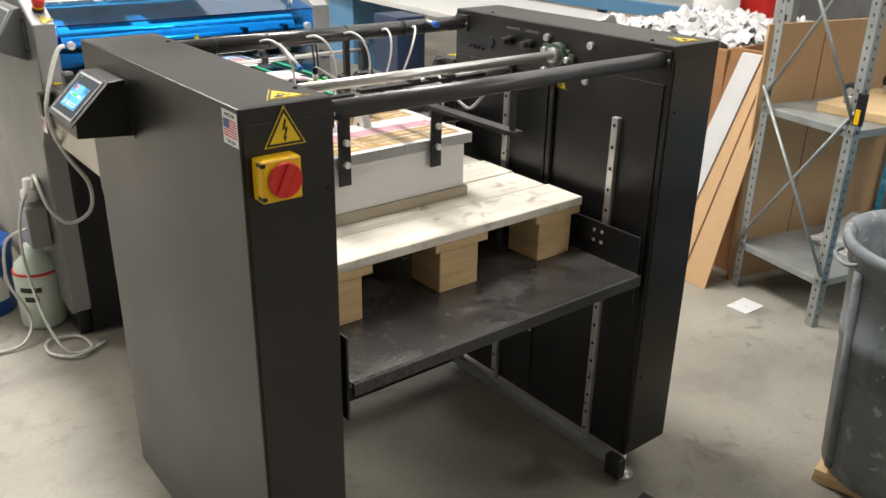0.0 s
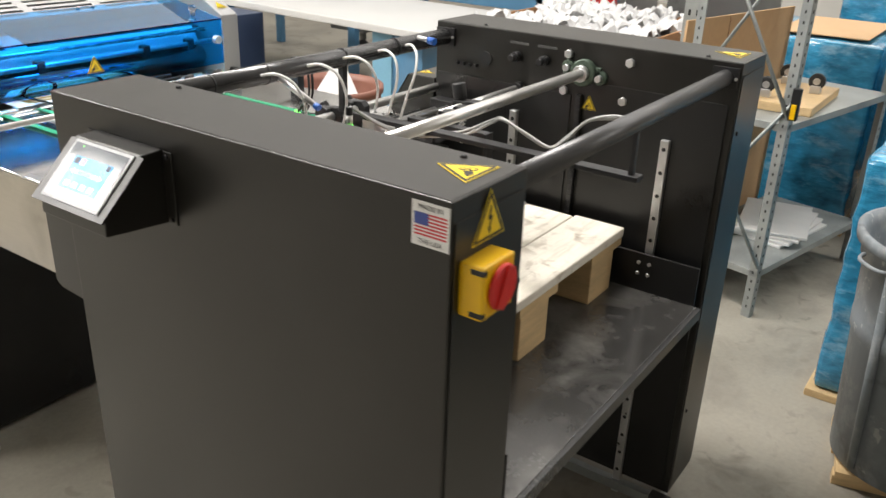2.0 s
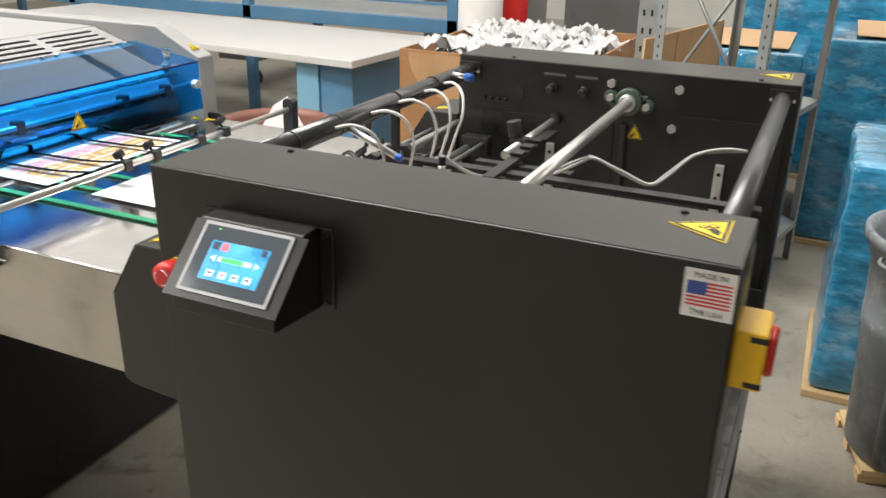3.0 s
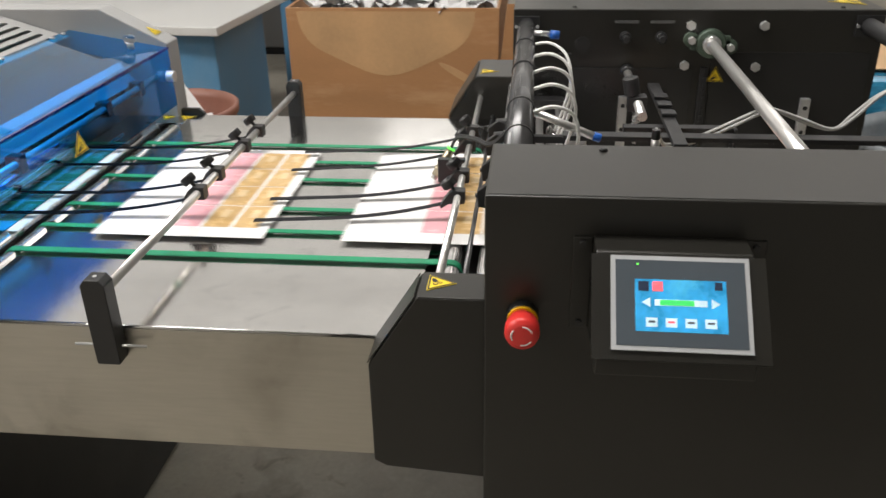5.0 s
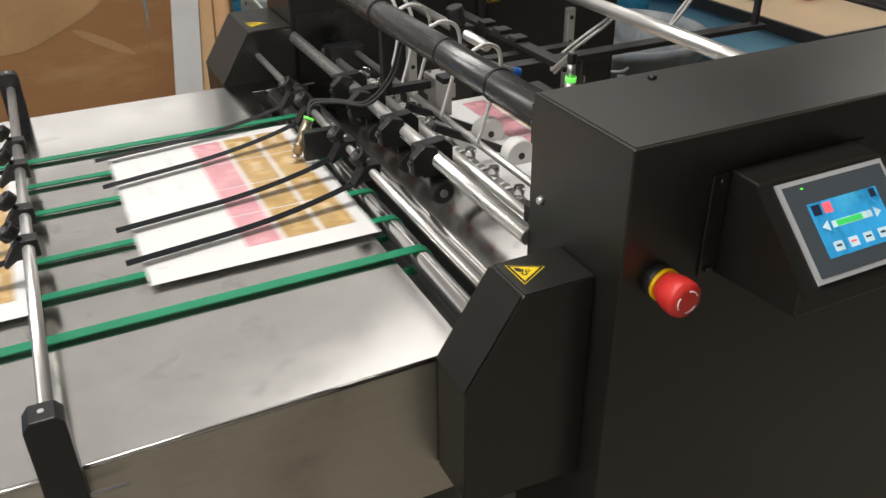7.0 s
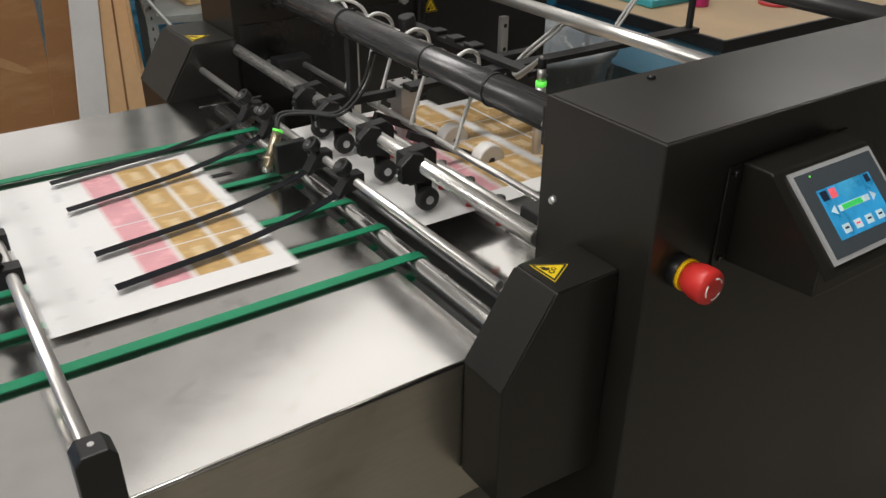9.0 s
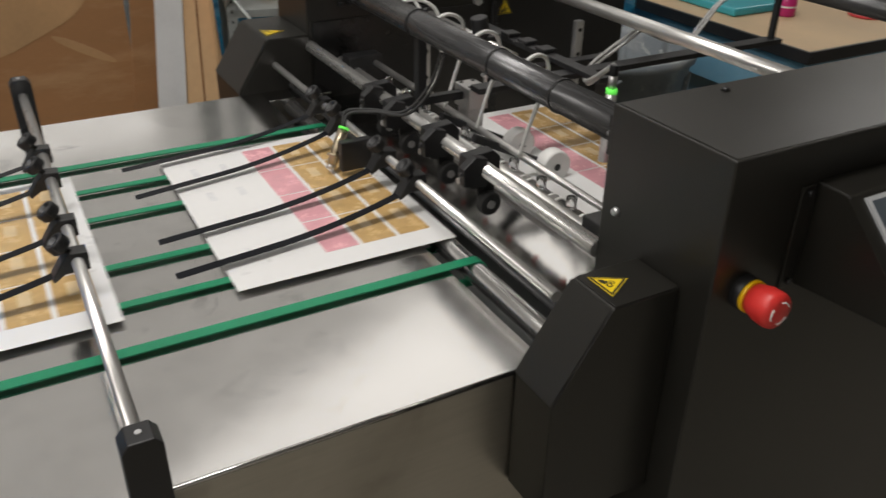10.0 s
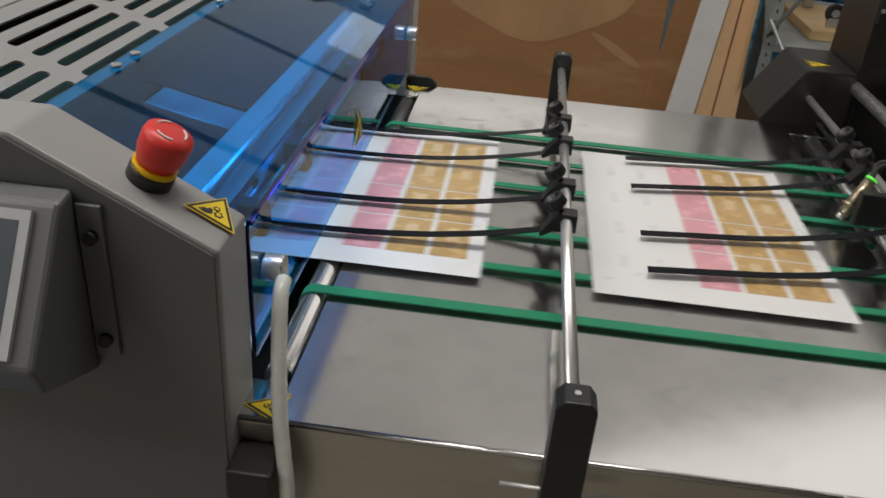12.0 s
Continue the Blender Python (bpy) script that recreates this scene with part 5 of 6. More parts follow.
solo("jug_hose", bm_tube([(0.62, 3.25, 0.45), (0.55, 3.34, 0.38), (0.53, 3.36, 0.22), (0.56, 3.33, 0.12), (0.57, 3.26, 0.05), (0.50, 3.18, 0.012), (0.36, 3.2, 0.012)], 0.006, 8), M_CLEARHOSE, (0.6, 3.3, 0.3), "clear hose drooping to the floor", "hose")
bucket = thing("blue_bucket", (0.50, 3.62, 0), "bright blue plastic bucket with lid and white label", "bucket")
part("body", bm_lathe([(0.115, 0), (0.12, 0.01), (0.14, 0.27), (0.147, 0.275), (0.147, 0.30), (0.14, 0.305), (0.001, 0.306)], (0.47, 3.62, 0), 36), M_BUCKET, bucket)
bm = bmesh.new()
cols = []
for j in range(9):
    a = math.radians(-75) + (j / 8 - 0.5) * 0.9
    cols.append([bm.verts.new((0.47 + r * math.cos(a), 3.62 + r * math.sin(a), z)) for r, z in ((0.1275, 0.07), (0.1335, 0.2))])
for a, b in zip(cols, cols[1:]):
    bm.faces.new((a[0], b[0], b[1], a[1]))
part("label", bm, M_WHITE, bucket, "white paper label")

# ---------- cardboard boxes with scrap ----------


def open_box(name, x0, x1, y0, y1, z1, mat, label, turn=0.0, rim=0.012):
    c = ((x0 + x1) / 2, (y0 + y1) / 2, 0)
    g = thing(name, c, label, "box")
    part("side", bm_box(x0, x0 + rim, y0, y1, 0.11, z1, 0.002), mat, g)
    part("side", bm_box(x1 - rim, x1, y0, y1, 0.11, z1, 0.002), mat, g)
    part("side", bm_box(x0 + rim, x1 - rim, y0, y0 + rim, 0.11, z1, 0.002), mat, g)
    part("side", bm_box(x0 + rim, x1 - rim, y1 - rim, y1, 0.11, z1, 0.002), mat, g)
    part("bottom", bm_box(x0 + rim, x1 - rim, y0 + rim, y1 - rim, 0.111, 0.125), mat, g)
    for k in range(3):
        yy = y0 + 0.02 + k * (y1 - y0 - 0.14) / 2
        part("skid", bm_box(x0 + 0.01, x1 - 0.01, yy, yy + 0.10, 0, 0.1095, 0.003), M_PINE, g)
    g.rotation_euler[2] = radians(turn)
    return g


def scrap_heap(x0, x1, y0, y1, z, h, label, seed):
    rng = random.Random(seed)
    bm = bmesh.new()
    n = 34
    grid = []
    for i in range(n + 1):
        row = []
        for j in range(n + 1):
            u, v = i / n, j / n
            x, y = x0 + (x1 - x0) * u, y0 + (y1 - y0) * v
            k = min(u, 1 - u, v, 1 - v) * 4
            e = noise.noise(Vector((x * 5, y * 5, seed))) * 0.5 + abs(noise.noise(Vector((x * 11, y * 11, seed + 5)))) * 0.7
            row.append(bm.verts.new((x, y, z + h * (min(1, k) * 0.55 + e * min(1, k + 0.3)))))
        grid.append(row)
    for i in range(n):
        for j in range(n):
            bm.faces.new((grid[i][j], grid[i + 1][j], grid[i + 1][j + 1], grid[i][j + 1]))
    ob = solo("paper_scrap", bm, M_FOAM, ((x0 + x1) / 2, (y0 + y1) / 2, z), label, "scrap", kind="stuff")
    mod = ob.modifiers.new("thick", "SOLIDIFY")
    mod.thickness = 0.004
    for k in range(int(60 * (x1 - x0) * (y1 - y0))):
        x, y = rng.uniform(x0 + 0.1, x1 - 0.1), rng.uniform(y0 + 0.1, y1 - 0.1)
        w, d = rng.uniform(0.15, 0.32), rng.uniform(0.12, 0.26)
        s = bmesh.new()
        m, ph = 10, rng.uniform(0, 50)
        lift = h * rng.uniform(0.35, 0.7)
        vs = [[s.verts.new((x + w * (i / m - 0.5), y + d * (j / m - 0.5), z + lift + 0.09 * abs(noise.noise(Vector((i * 0.35 + ph, j * 0.35, ph)))) + 0.03 * noise.noise(Vector((i * 0.9 + ph, j * 0.9, 3))))) for j in range(m + 1)] for i in range(m + 1)]
        for i in range(m):
            for j in range(m):
                s.faces.new((vs[i][j], vs[i + 1][j], vs[i + 1][j + 1], vs[i][j + 1]))
        s.transform(Matrix.Translation((x, y, 0)) @ Matrix.Rotation(rng.uniform(0, 3), 4, "Z") @ Matrix.Translation((-x, -y, 0)))
        part("crumpled_sheet", s, M_FOAM, ob)


sbox = open_box("scrap_box", 3.44, 4.6, 2.235, 3.19, 1.00, M_CARD, "large brown cardboard pallet box filled with white scrap")
arc = [(2.74 + 0.40 * math.cos(a), 0.985 - 0.27 * math.sin(a) * (1 + 0.06 * math.sin(5 * a))) for a in [k * math.pi / 24 for k in range(25)]]
part("torn_patch", bm_prism(arc, "x", 3.4385, 3.4399), M_TORN, sbox, "paler torn liner paper")
arc = [(2.40 + 0.10 * math.cos(a) + 0.03 * math.sin(a), 0.70 + 0.035 * math.sin(a) + 0.05 * math.cos(a)) for a in [k * math.pi / 10 for k in range(20)]]
part("torn_patch", bm_prism(arc, "x", 3.4385, 3.4399), M_TORN, sbox, "paler torn liner paper")
part("crease", bm_prism([(2.3, 0.40), (3.1, 0.43), (3.1, 0.436), (2.3, 0.408)], "x", 3.4390, 3.4399), M_CARDDK, sbox)
scrap_heap(3.46, 4.58, 2.255, 3.17, 0.93, 0.10, "crumpled white paper scrap filling the box", 3)


def leaning(outline, lift, thick):
    """A sheet over a (y, z) outline that leans against the box; lift: how far it lies in front of the lean's plane."""
    bm = bm_prism(outline, "x", 3.105 - lift - thick, 3.105 - lift, 0.002)
    for v in bm.verts:
        v.co.x += 0.29 * v.co.z
    return bm


solo("white_foam_sheet", leaning([(2.175, 0.0), (2.285, 0.0), (2.118, 1.01), (2.020, 1.01)], 0.002, 0.018), M_FOAM, (3.1, 2.2, 0.0), "white foam strip leaning on the cardboard", "foam sheet")
flap = thing("carton_sheet", (3.12, 2.05, 0), "torn tan carton sheet leaning beside the foam strip", "cardboard")
part("sheet", leaning([(1.945, 0.0), (2.174, 0.0), (2.019, 1.0), (1.925, 1.0)], 0.004, 0.007), M_CARDL, flap)
part("crease", leaning([(2.075, 0.01), (2.083, 0.01), (1.982, 0.98), (1.976, 0.98)], 0.0112, 0.0008), M_CARDDK, flap)
lean = thing("leaning_cardboard", (3.42, 2.1, 0), "creased brown carton flap leaning beside the box", "cardboard")
part("sheet", bm_prism([(2.05, 0.0), (2.31, 0.0), (2.20, 1.02), (2.000, 1.02), (2.012, 0.8), (2.036, 0.44)], "x", 3.42, 3.432, 0.002), M_CARD, lean)
for y, dy in ((2.115, 0.0), (2.075, 0.012)):
    part("crease", bm_prism([(y + 0.03, 0.02), (y + 0.036, 0.02), (y - 0.014 + dy, 1.0), (y - 0.020 + dy, 1.0)], "x", 3.4188, 3.4198), M_CARDDK, lean)
part("sheet", bm_prism([(1.95, 0.0), (2.34, 0.0), (2.2, 0.42), (1.96, 0.38)], "x", 3.358, 3.368, 0.002), M_CARD, lean)
upr = thing("rack_upright", (3.41, 1.97, 0), "galvanised slotted upright standing beside the scrap box", "upright")
part("post", bm_prism([(3.405, 1.935), (3.405, 2.015), (3.4085, 2.015), (3.4085, 1.9385), (3.455, 1.9385), (3.455, 1.935)], "z", 0.0, 2.1), M_GALV, upr)
for k in range(26):
    for y in (1.958, 1.992):
        part("slot", bm_box(3.4035, 3.4049, y - 0.005, y + 0.005, 0.10 + k * 0.076, 0.125 + k * 0.076), M_INK, upr)

# ---------- storage rack ----------
RA, RB = Vector((3.245, 1.905, 0)), Vector((3.145, 1.455, 0))
RL = Vector((0.93, -0.21, 0))
rack = thing("storage_rack", (3.6, 1.55, 0), "galvanised slotted-angle rack with three shelves", "rack")
posts = [RA, RB, RA + RL, RB + RL]


def angle_post(p, sx, sy):
    ux, uy = RL.normalized(), (RB - RA).normalized()
    a, b = ux * 0.038 * sx, uy * 0.038 * sy
    ax, bx = ux * 0.003 * sx, uy * 0.003 * sy
    pts = [p, p + a, p + a + bx, p + ax + bx, p + ax + b, p + b]
    po = part("post", bm_prism([(v.x, v.y) for v in pts], "z", 0.0, 2.1), M_GALV, rack)
    for k in range(52):
        z = 0.05 + k * 0.039
        for base, dirn, nrm in ((p + b * 0.5, uy * sy, -ux * sx), (p + a * 0.5, ux * sx, -uy * sy)):
            m = frame_at(base + nrm * 0.0003 + Vector((0, 0, z)), tuple(dirn), (0, 0, 1))
            part_holes.append(flat(rect(0.006, 0.012), m, 0.0008 if m.col[2].xyz.dot(nrm) > 0 else -0.0008))
    return po


part_holes = []
angle_post(posts[0], 1, 1)
angle_post(posts[1], 1, -1)
angle_post(posts[2], -1, 1)
angle_post(posts[3], -1, -1)
bm = None
for h in part_holes:
    bm = merge(bm, h)
holes = part("slot_hole", bm, M_INK, rack, "dark teardrop slot holes")
tagged(holes, kind="stuff")
for z in (0.215, 0.835, 1.62):
    pts = [posts[0], posts[1], posts[3], posts[2]]
    part("shelf", bm_prism([(v.x, v.y) for v in pts], "z", z - 0.03, z, 0.002), M_GALV, rack)
for za, zb in ((0.235, 0.92), (0.86, 1.62)):
    for a, b in ((RA, RB), (RB, RA)):
        d = Vector((-0.006 if a is RA else -0.012, 0, 0))
        part("brace", bm_tube([a + d + Vector((0, 0, za)), b + d + Vector((0, 0, zb))], 0.008, 4, smooth=1), M_GALV, rack)


bp0, bp1 = RA + RL * 0.02 + Vector((0.01, 0.045, 0)), RA + RL * 0.98 + Vector((0.01, 0.045, 0))
bm = bm_prism([(bp0.x, bp0.y), (bp1.x, bp1.y), (bp1.x + 0.003, bp1.y + 0.012), (bp0.x + 0.003, bp0.y + 0.012)], "z", 0.0, 1.16, 0.002)
cpan = thing("flattened_carton", (3.6, 1.8, 0), "large light brown cardboard sheet behind the rack", "cardboard")
part("sheet", bm, M_CARDL, cpan)
fold0, fold1 = bp0.lerp(bp1, 0.36), bp0.lerp(bp1, 0.365)
part("fold", bm_prism([(fold0.x, fold0.y - 0.0012), (fold1.x, fold1.y - 0.0012), (fold1.x, fold1.y - 0.0003), (fold0.x, fold0.y - 0.0003)], "z", 0.01, 1.15), M_CARDDK, cpan)


def on_rack(u, v, z):
    p = RB + RL * u + (RA - RB) * v
    return Vector((p.x, p.y, z))


cp = on_rack(0.38, 0.45, 0.835)
solo("cutting_board", bm_box(cp.x - 0.2, cp.x + 0.3, cp.y - 0.16, cp.y + 0.14, 0.835, 0.872, 0.004), M_PINE, tuple(cp), "thick brown wooden board on the rack shelf", "board")
for dx, dy in ((-0.12, 0.05), (0.1, -0.1), (0.22, 0.05)):
    c = thing("caster_wheel", (cp.x + dx, cp.y + dy, 0.872), "grey caster wheel with dark fork on the wooden board", "wheel", group="casters on the board")
    part("fork", bm_box(cp.x + dx - 0.014, cp.x + dx + 0.014, cp.y + dy - 0.022, cp.y + dy + 0.022, 0.872, 0.907, 0.004), M_ZINC, c)
    part("tyre", bm_cyl((cp.x + dx - 0.012, cp.y + dy, 0.924), (cp.x + dx + 0.012, cp.y + dy, 0.924), 0.034, seg=24, bevel=0.004), M_RUBBER, c)
    part("hub", bm_cyl((cp.x + dx - 0.0135, cp.y + dy, 0.924), (cp.x + dx + 0.0135, cp.y + dy, 0.924), 0.015, seg=16), M_ZINC, c)
knife = thing("box_cutter", (3.134, 1.44, 0.862), "black and yellow cutter hung on the rack post", "cutter")
part("case", bm_box(3.122, 3.1455, 1.425, 1.458, 0.862, 0.985, 0.004), M_BLKPL, knife)
part("slider", bm_box(3.115, 3.1218, 1.432, 1.451, 0.868, 0.925, 0.002), M_YELPL, knife, "yellow part")
for k in range(4):
    c = on_rack(0.55, 0.45, 0.2152 + k * 0.014)
    bm = bm_box(-0.22, 0.22, -0.15, 0.15, 0, 0.012, 0.002)
    bm.transform(pose(c.x, c.y, c.z + 0.0005 * k, 0, 0, 8 * k - 14))
    solo("plastic_sheet", bm, M_WHITE, tuple(c), "thin white plastic panel on the lower shelf", "panel", group="white panels")

# ---------- wrapped stacks and bin ----------


def wrapped_stack(x0, x1, y0, y1, z1, seed, levels=6):
    s = thing("wrapped_stack", ((x0 + x1) / 2, (y0 + y1) / 2, 0), "stack of cartons in blue stretch wrap on a pallet", "wrapped stack", group="wrapped stacks")
    rng = random.Random(seed)
    part("pallet_base", bm_box(x0 - 0.02, x1 + 0.02, y0 - 0.02, y1 + 0.02, 0, 0.03, 0.004), M_PINE, s)
    n, rows = 14, []
    bm = bm_box(x0, x1, y0, y1, 0.031, z1, 0.02)
    bmesh.ops.subdivide_edges(bm, edges=bm.edges[:], cuts=12, use_grid_fill=True)
    for v in bm.verts:
        p = v.co
        k = Vector((p.x * 7, p.y * 7, p.z * 16 + seed))
        layer = 0.006 * abs(math.sin(math.pi * (p.z - 0.03) / (z1 / levels)))
        v.co = p + Vector((noise.noise(k), noise.noise(k + Vector((9, 0, 0))), 0.4 * noise.noise(k + Vector((0, 9, 0))))) * 0.012 + (Vector((p.x - (x0 + x1) / 2, p.y - (y0 + y1) / 2, 0))).normalized() * layer
    for f in bm.faces:
        f.smooth = True
    part("wrapped_load", bm, M_WRAPB, s, "crinkled blue stretch wrap")
    part("top_carton", bm_box(x0 + 0.10, x1 - 0.08, y0 + 0.08, y1 - 0.12, z1 + 0.012, z1 + 0.018, 0.002), M_CARDL, s, "cardboard lid under the film")


wrapped_stack(2.70, 3.42, 0.40, 1.10, 0.89, 1)
wrapped_stack(4.35, 5.25, 0.45, 1.25, 1.08, 2, 7)
wrapped_stack(4.4, 5.3, 1.36, 2.02, 0.98, 4)
wrapped_stack(5.6, 6.5, 0.9, 1.8, 1.2, 5, 7)
bp = thing("bin_pallet", (2.4, 0.65, 0), "worn wooden board pallet under the bin", "pallet")
for k in range(5):
    a, b = k / 5 + 0.008, (k + 1) / 5 - 0.008
    e0, e1, f0, f1 = Vector((2.205, 0.925)), Vector((2.55, 0.995)), Vector((2.33, 0.42)), Vector((2.74, 0.51))
    part("board", bm_prism([tuple(e0.lerp(f0, a)), tuple(e1.lerp(f1, a)), tuple(e1.lerp(f1, b)), tuple(e0.lerp(f0, b))], "z", 0.032, 0.054, 0.002), M_PINE, bp)
for a in (0.03, 0.5, 0.9):
    p0, p1 = e0.lerp(e1, a), f0.lerp(f1, a)
    d = (e1 - e0).normalized() * 0.05
    part("runner", bm_prism([tuple(p0), tuple(p0 + d), tuple(p1 + d), tuple(p1)], "z", 0.0, 0.0318, 0.002), M_PINE, bp)
can = thing("waste_bin", (2.40, 0.752, 0.055), "large round grey plastic waste bin smeared with white", "bin")
part("body", bm_lathe([(0.20, 0.0), (0.225, 0.01), (0.248, 0.42), (0.254, 0.425), (0.257, 0.47), (0.255, 0.475), (0.265, 0.66), (0.275, 0.66), (0.275, 0.70), (0.295, 0.705), (0.297, 0.735), (0.282, 0.738), (0.262, 0.70), (0.215, 0.03), (0.001, 0.028)], (2.40, 0.752, 0.055), 48), M_BIN, can)
for a in (0.6, 2.5, 3.9, 5.4):
    c = Vector((2.40 + 0.27 * math.cos(a), 0.752 + 0.27 * math.sin(a), 0.0))
    part("rib", bm_cyl((2.40 + 0.225 * math.cos(a), 0.752 + 0.225 * math.sin(a), 0.08), (c.x, c.y, 0.715), 0.014, seg=10), M_BIN, can)
for a in (2.35, 5.5):
    u = Vector((math.cos(a), math.sin(a), 0))
    v = Vector((-u.y, u.x, 0))
    c = Vector((2.40, 0.752, -0.045)) + u * 0.285
    part("handle", bm_tube([c - v * 0.062 + Vector((0, 0, 0.788)), c + u * 0.024 - v * 0.045 + Vector((0, 0, 0.782)), c + u * 0.030 + Vector((0, 0, 0.780)), c + u * 0.024 + v * 0.045 + Vector((0, 0, 0.782)), c + v * 0.062 + Vector((0, 0, 0.788))], 0.006, 8), M_BIN, can, "grey loop handle")
rng = random.Random(8)
for k in range(10):
    a, r = rng.uniform(0, 6.28), rng.uniform(0, 0.15)
    bm = bmesh.new()
    vs = [[bm.verts.new((2.40 + r * math.cos(a) + 0.05 * (i - 1.5), 0.752 + r * math.sin(a) + 0.045 * (j - 1.5), 0.46 + rng.uniform(0, 0.09))) for j in range(4)] for i in range(4)]
    for i in range(3):
        for j in range(3):
            bm.faces.new((vs[i][j], vs[i + 1][j], vs[i + 1][j + 1], vs[i][j + 1]))
    solo("waste_film", bm, M_WRAPB if k % 2 else M_FOAM, (2.36, 0.70, 0.5), "crumpled film inside the bin", "waste", kind="stuff")

# ---------- bench beyond the feeder front ----------
bench = thing("work_bench", (2.8, -0.4, 0), "tan-topped bench with black edge on a blue frame", "bench")
part("top", bm_box(1.99, 3.5, -1.0, 0.22, 0.765, 0.797, 0.004), M_TANTOP, bench)
part("edge_band", bm_box(1.975, 3.515, 0.221, 0.236, 0.755, 0.80, 0.003), M_BLKPL, bench, "black edge band")
part("edge_band", bm_box(1.974, 1.989, -1.0, 0.221, 0.755, 0.80, 0.003), M_BLKPL, bench, "black edge band")
part("apron", bm_box(2.02, 3.45, 0.15, 0.19, 0.56, 0.755, 0.003), M_LBLUE, bench, "light blue steel apron")
part("apron", bm_box(2.02, 2.06, -0.95, 0.149, 0.56, 0.755, 0.003), M_LBLUE, bench, "light blue steel apron")
for x, y in ((2.03, 0.09), (3.38, 0.09), (2.03, -0.95), (3.38, -0.95)):
    part("leg", bm_box(x, x + 0.06, y, y + 0.055, 0, 0.558, 0.003), M_LBLUE, bench)
part("lower_shelf", bm_box(2.05, 3.42, -0.9, 0.40, 0.42, 0.45, 0.003), M_LBLUE, bench)
part("shelf_leg", bm_box(2.1, 2.15, 0.33, 0.38, 0, 0.4195, 0.003), M_NAVY, bench)
part("shelf_leg", bm_box(3.3, 3.35, 0.33, 0.38, 0, 0.4195, 0.003), M_NAVY, bench)
solo("red_disc", bm_cyl((2.25, -0.42, 0.798), (2.25, -0.42, 0.808), 0.07, seg=36, bevel=0.002), M_REDDISC, (2.25, -0.42, 0.798), "flat red plastic disc on the bench", "disc")
cup = thing("magenta_jar", (2.38, -0.12, 0.798), "magenta plastic jar on the bench", "jar")
part("jar", bm_lathe([(0.036, 0), (0.038, 0.004), (0.038, 0.06), (0.034, 0.065), (0.034, 0.07), (0.001, 0.071)], (2.40, -0.12, 0.798), 28), M_MAGENTA, cup)
part("label", bm_lathe([(0.0385, 0), (0.0388, 0.001), (0.0388, 0.006), (0.0385, 0.007)], (2.40, -0.12, 0.832), 28), M_WHITE, cup)
solo("teal_tray", bm_box(2.46, 2.80, -0.2, 0.1, 0.798, 0.83, 0.008), M_TEAL, (2.6, 0, 0.798), "teal plastic tray on the bench", "tray")

# ---------- distance: work table, drum, blue conveyor ----------
wt = thing("work_table", (4.3, 4.6, 0), "long white-topped work table on blue cabinet legs", "table")
part("top", bm_prism([(3.70, 3.62), (4.75, 3.55), (5.0, 6.9), (3.95, 6.9)], "z", 0.815, 0.86, 0.006), M_TABLE, wt)
part("leg_cabinet", bm_box(3.80, 4.6, 3.68, 4.05, 0, 0.8145, 0.005), M_BLUE, wt, "blue steel leg cabinet")
# thin plate turns the leg's narrow west side a lighter blue
part("leg_face", bm_box(3.785, 3.7995, 3.90, 4.05, 0, 0.81, 0.003), M_LBLUE, wt)
part("leg_cabinet", bm_box(4.0, 4.7, 6.3, 6.7, 0, 0.8145, 0.005), M_BLUE, wt, "blue steel leg cabinet")
part("mid_leg", bm_box(3.55, 3.8, 5.0, 5.3, 0, 0.8145, 0.005), M_NAVY, wt)
drum = thing("fibre_drum", (2.80, 3.50, 0), "brown round drum holding white paper", "drum")
part("body", bm_lathe([(0.24, 0), (0.25, 0.01), (0.25, 0.70), (0.262, 0.705), (0.262, 0.735), (0.25, 0.738), (0.24, 0.70), (0.235, 0.45), (0.001, 0.44)], (2.80, 3.50, 0), 44), M_DRUM, drum)
bm = bm_prism([(-0.13, 0), (0.12, 0.02), (0.04, 0.20), (-0.03, 0.16)], "y", 0, 0.004)
bm.transform(pose(2.82, 3.48, 0.64, -20, 0, -50))
solo("paper_sheet", bm, M_PAPER, (2.82, 3.48, 0.64), "crumpled white sheet standing in the drum", "paper")
scrap_heap(2.66, 2.94, 3.36, 3.64, 0.57, 0.08, "white paper scrap inside the drum", 11)
conv = thing("blue_conveyor", (5.6, 5.2, 0), "blue steel roller conveyor with two levels", "conveyor")
for z in (0.80, 1.12):
    part("side_beam", bm_box(5.3, 5.36, 3.6, 9.5, z, z + 0.10, 0.004), M_BLUE, conv)
    part("side_beam", bm_box(6.3, 6.36, 3.6, 9.5, z, z + 0.10, 0.004), M_BLUE, conv)
part("rollers_bed", bm_box(5.36, 6.3, 3.6, 9.5, 0.85, 0.88), M_GALV, conv, "grey roller bed")
for y in (3.7, 5.5, 7.4, 9.3):
    for x in (5.3, 6.3):
        part("leg", bm_box(x, x + 0.06, y, y + 0.08, 0, 1.119, 0.003), M_BLUE, conv)
dol = thing("wheeled_dolly", (6.9, 6.3, 0), "low dark steel dolly on casters", "dolly")
part("deck", bm_box(6.2, 7.6, 6.15, 6.6, 0.26, 0.31, 0.005), M_DGREY, dol)
for x, y in ((6.35, 6.3), (7.3, 6.3)):
    part("caster", bm_cyl((x - 0.02, y, 0.08), (x + 0.02, y, 0.08), 0.08, seg=20), M_RUBBER, dol)
    part("fork", bm_box(x - 0.03, x + 0.03, y - 0.02, y + 0.02, 0.161, 0.259, 0.004), M_DGREY, dol)
dr = thing("white_drum", (4.95, 3.3, 0), "tall white cylinder with a red one behind it", "drum")
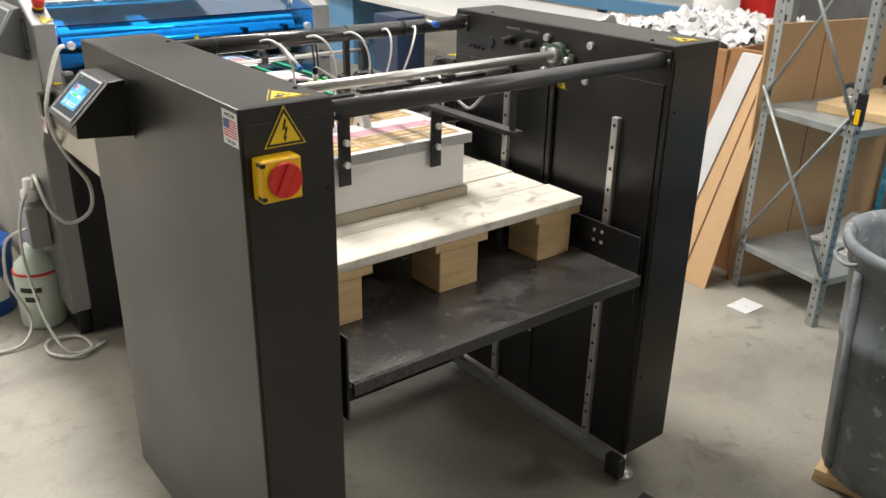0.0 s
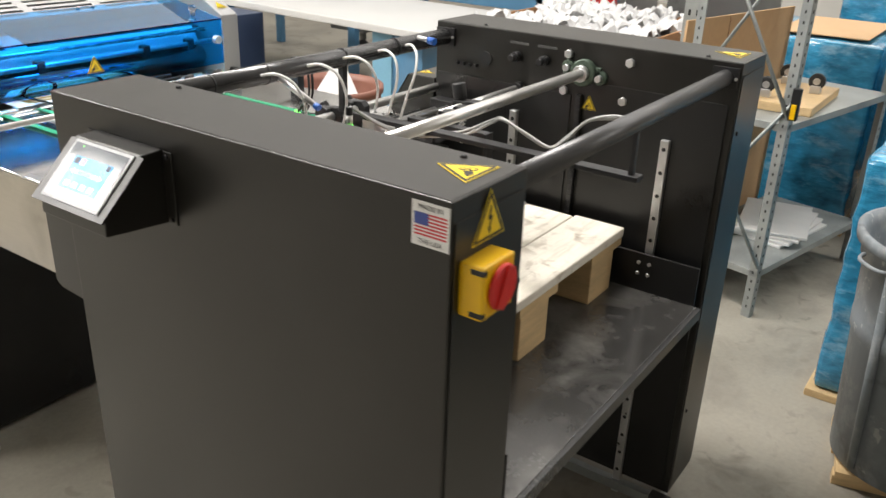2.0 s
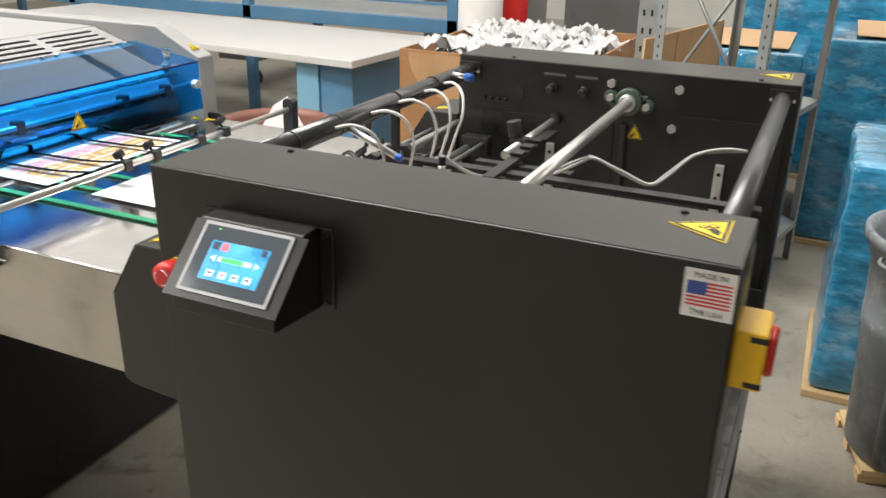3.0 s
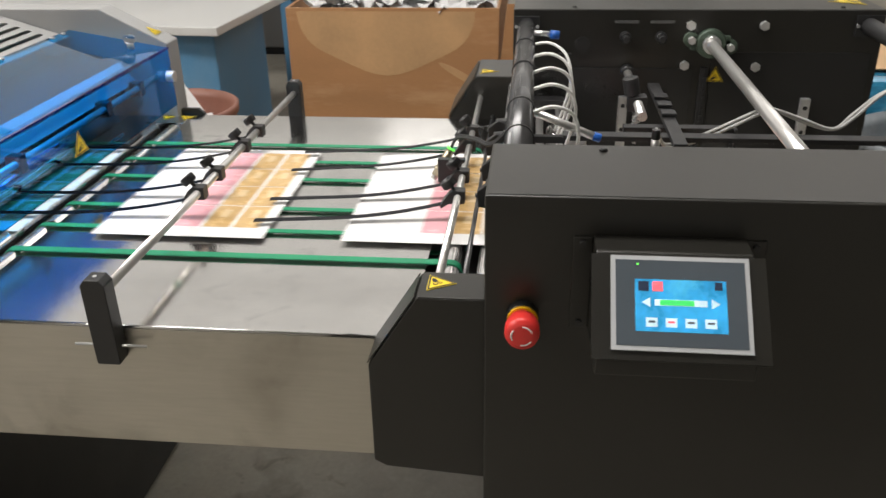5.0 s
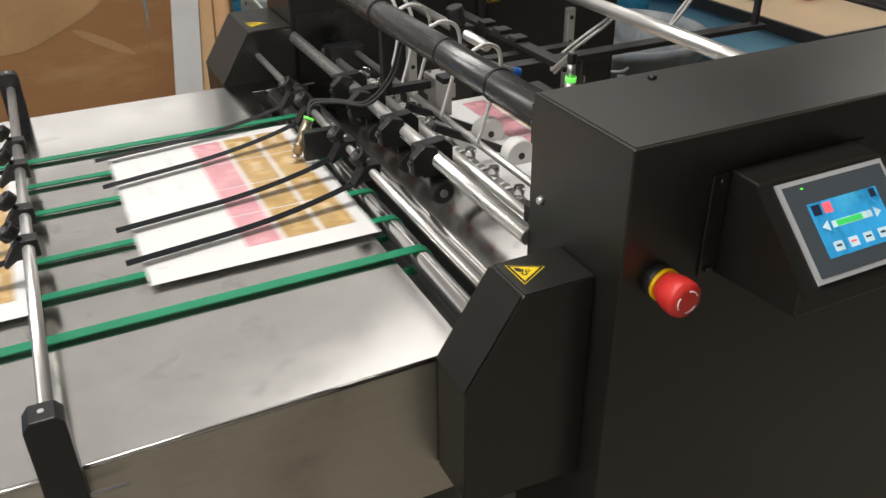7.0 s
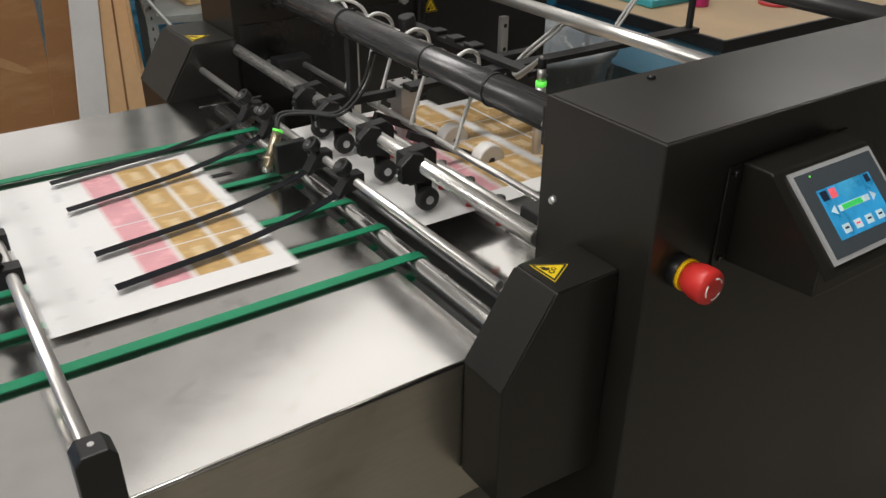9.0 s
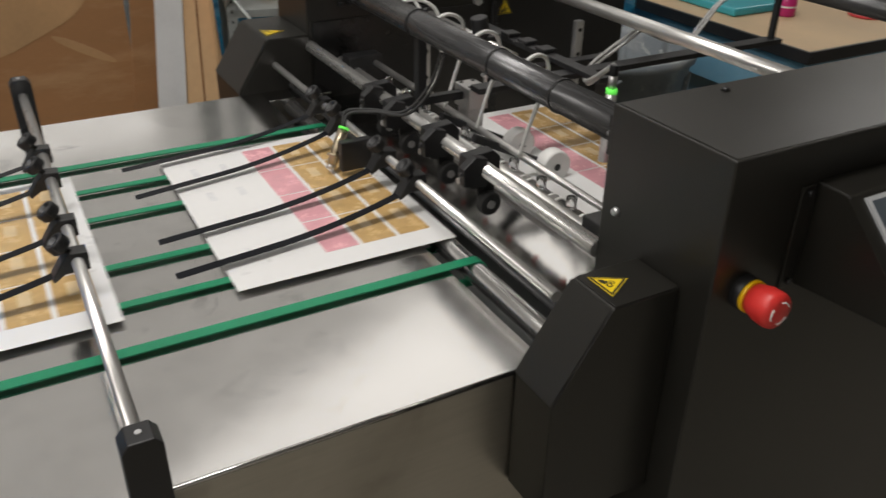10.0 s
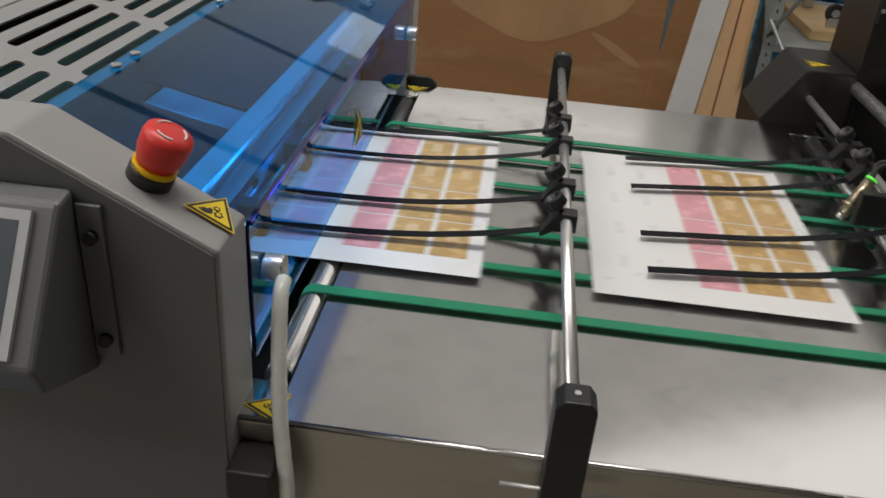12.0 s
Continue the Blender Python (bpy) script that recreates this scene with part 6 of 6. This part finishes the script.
part("body", bm_cyl((5.05, 3.42, 0), (5.05, 3.42, 1.45), 0.15, seg=28, bevel=0.01), M_WHITE, dr)
rd = thing("red_drum", (5.3, 3.35, 0), "tall red painted steel cylinder", "drum")
part("body", bm_cyl((5.42, 3.38, 0), (5.42, 3.38, 1.45), 0.16, seg=28, bevel=0.01), M_RED, rd)
for k, (x, y, w, d, h, mt) in enumerate(((7.2, 3.0, 0.9, 0.7, 1.7, M_DGREY), (7.4, 4.3, 1.2, 0.8, 1.3, M_GREY), (8.2, 1.6, 1.1, 0.9, 1.5, M_NAVY), (3.2, 9.0, 1.6, 0.8, 1.2, M_TABLE))):
    c = thing("machine_cabinet", (x, y, 0), "far steel machine cabinet in the hall", "cabinet")
    part("body", bm_box(x - w / 2, x + w / 2, y - d / 2, y + d / 2, 0.06, h, 0.02), mt, c)
    part("plinth", bm_box(x - w / 2 + 0.03, x + w / 2 - 0.03, y - d / 2 + 0.03, y + d / 2 - 0.03, 0, 0.0595), M_INK, c)
solo("floor_card", bm_box(3.03, 3.16, 1.685, 1.785, 0.0005, 0.003), M_PAPER, (3.1, 1.67, 0), "white card lying on the floor", "card")
solo("floor_mat", bm_prism([(1.60, 1.165), (1.75, 1.195), (1.78, 1.0), (1.48, 1.0)], "z", 0.0, 0.012, 0.002), M_RUBBER, (1.75, 1.1, 0), "black rubber mat by the feeder foot", "mat")

# ---------- what moves ----------
SPEED, PERIOD, COUNT, FIRST = 0.757, 0.602, 26, -11
proto = printed_sheet()
for k in range(COUNT):
    sheets.append(proto if k == 0 else copy_thing(proto, pose(0, 0, 0)))


def motions():
    cx = 1.2385
    for i, s in enumerate(sheets):
        k = FIRST + i
        t0 = 5.5 + k * PERIOD + (0.044 if 5.5 + k * PERIOD > 7.5 else 0.0) + (0.020 if 5.5 + k * PERIOD > 10.3 else 0.0)   # time at which the leading edge is at 2.32
        rest = PT + 0.0012 * (COUNT - i)
        rows, t = [], 0.0
        while t <= 12.001:
            lead = 2.33 + SPEED * (t - t0)
            lead -= 0.10 * max(0.0, 1 - (lead - 2.013) / 0.40)   # it leaves the pile late and catches up
            lead = min(max(lead, 2.013), 4.4)
            u = min(1.0, max(0.0, (lead - 2.013) / 0.16))
            z = rest + (1.0366 - rest) * u
            if lead > 3.5:
                z -= (lead - 3.5) / 0.9 * (0.17 - 0.0015 * i)
            rows.append((t, pose(cx, lead, z)))
            t = round(t + 0.1, 3)
        walk(s, rows)
    rows = []
    for j in range(121):
        t = j * 0.1
        a = 2 * math.pi * (t - 5.2) / PERIOD
        rows.append((t, pose(1.22, 2.045 + 0.014 * math.sin(a), 1.058 + 0.006 * math.cos(a))))
    walk(sbar, rows)


motions()
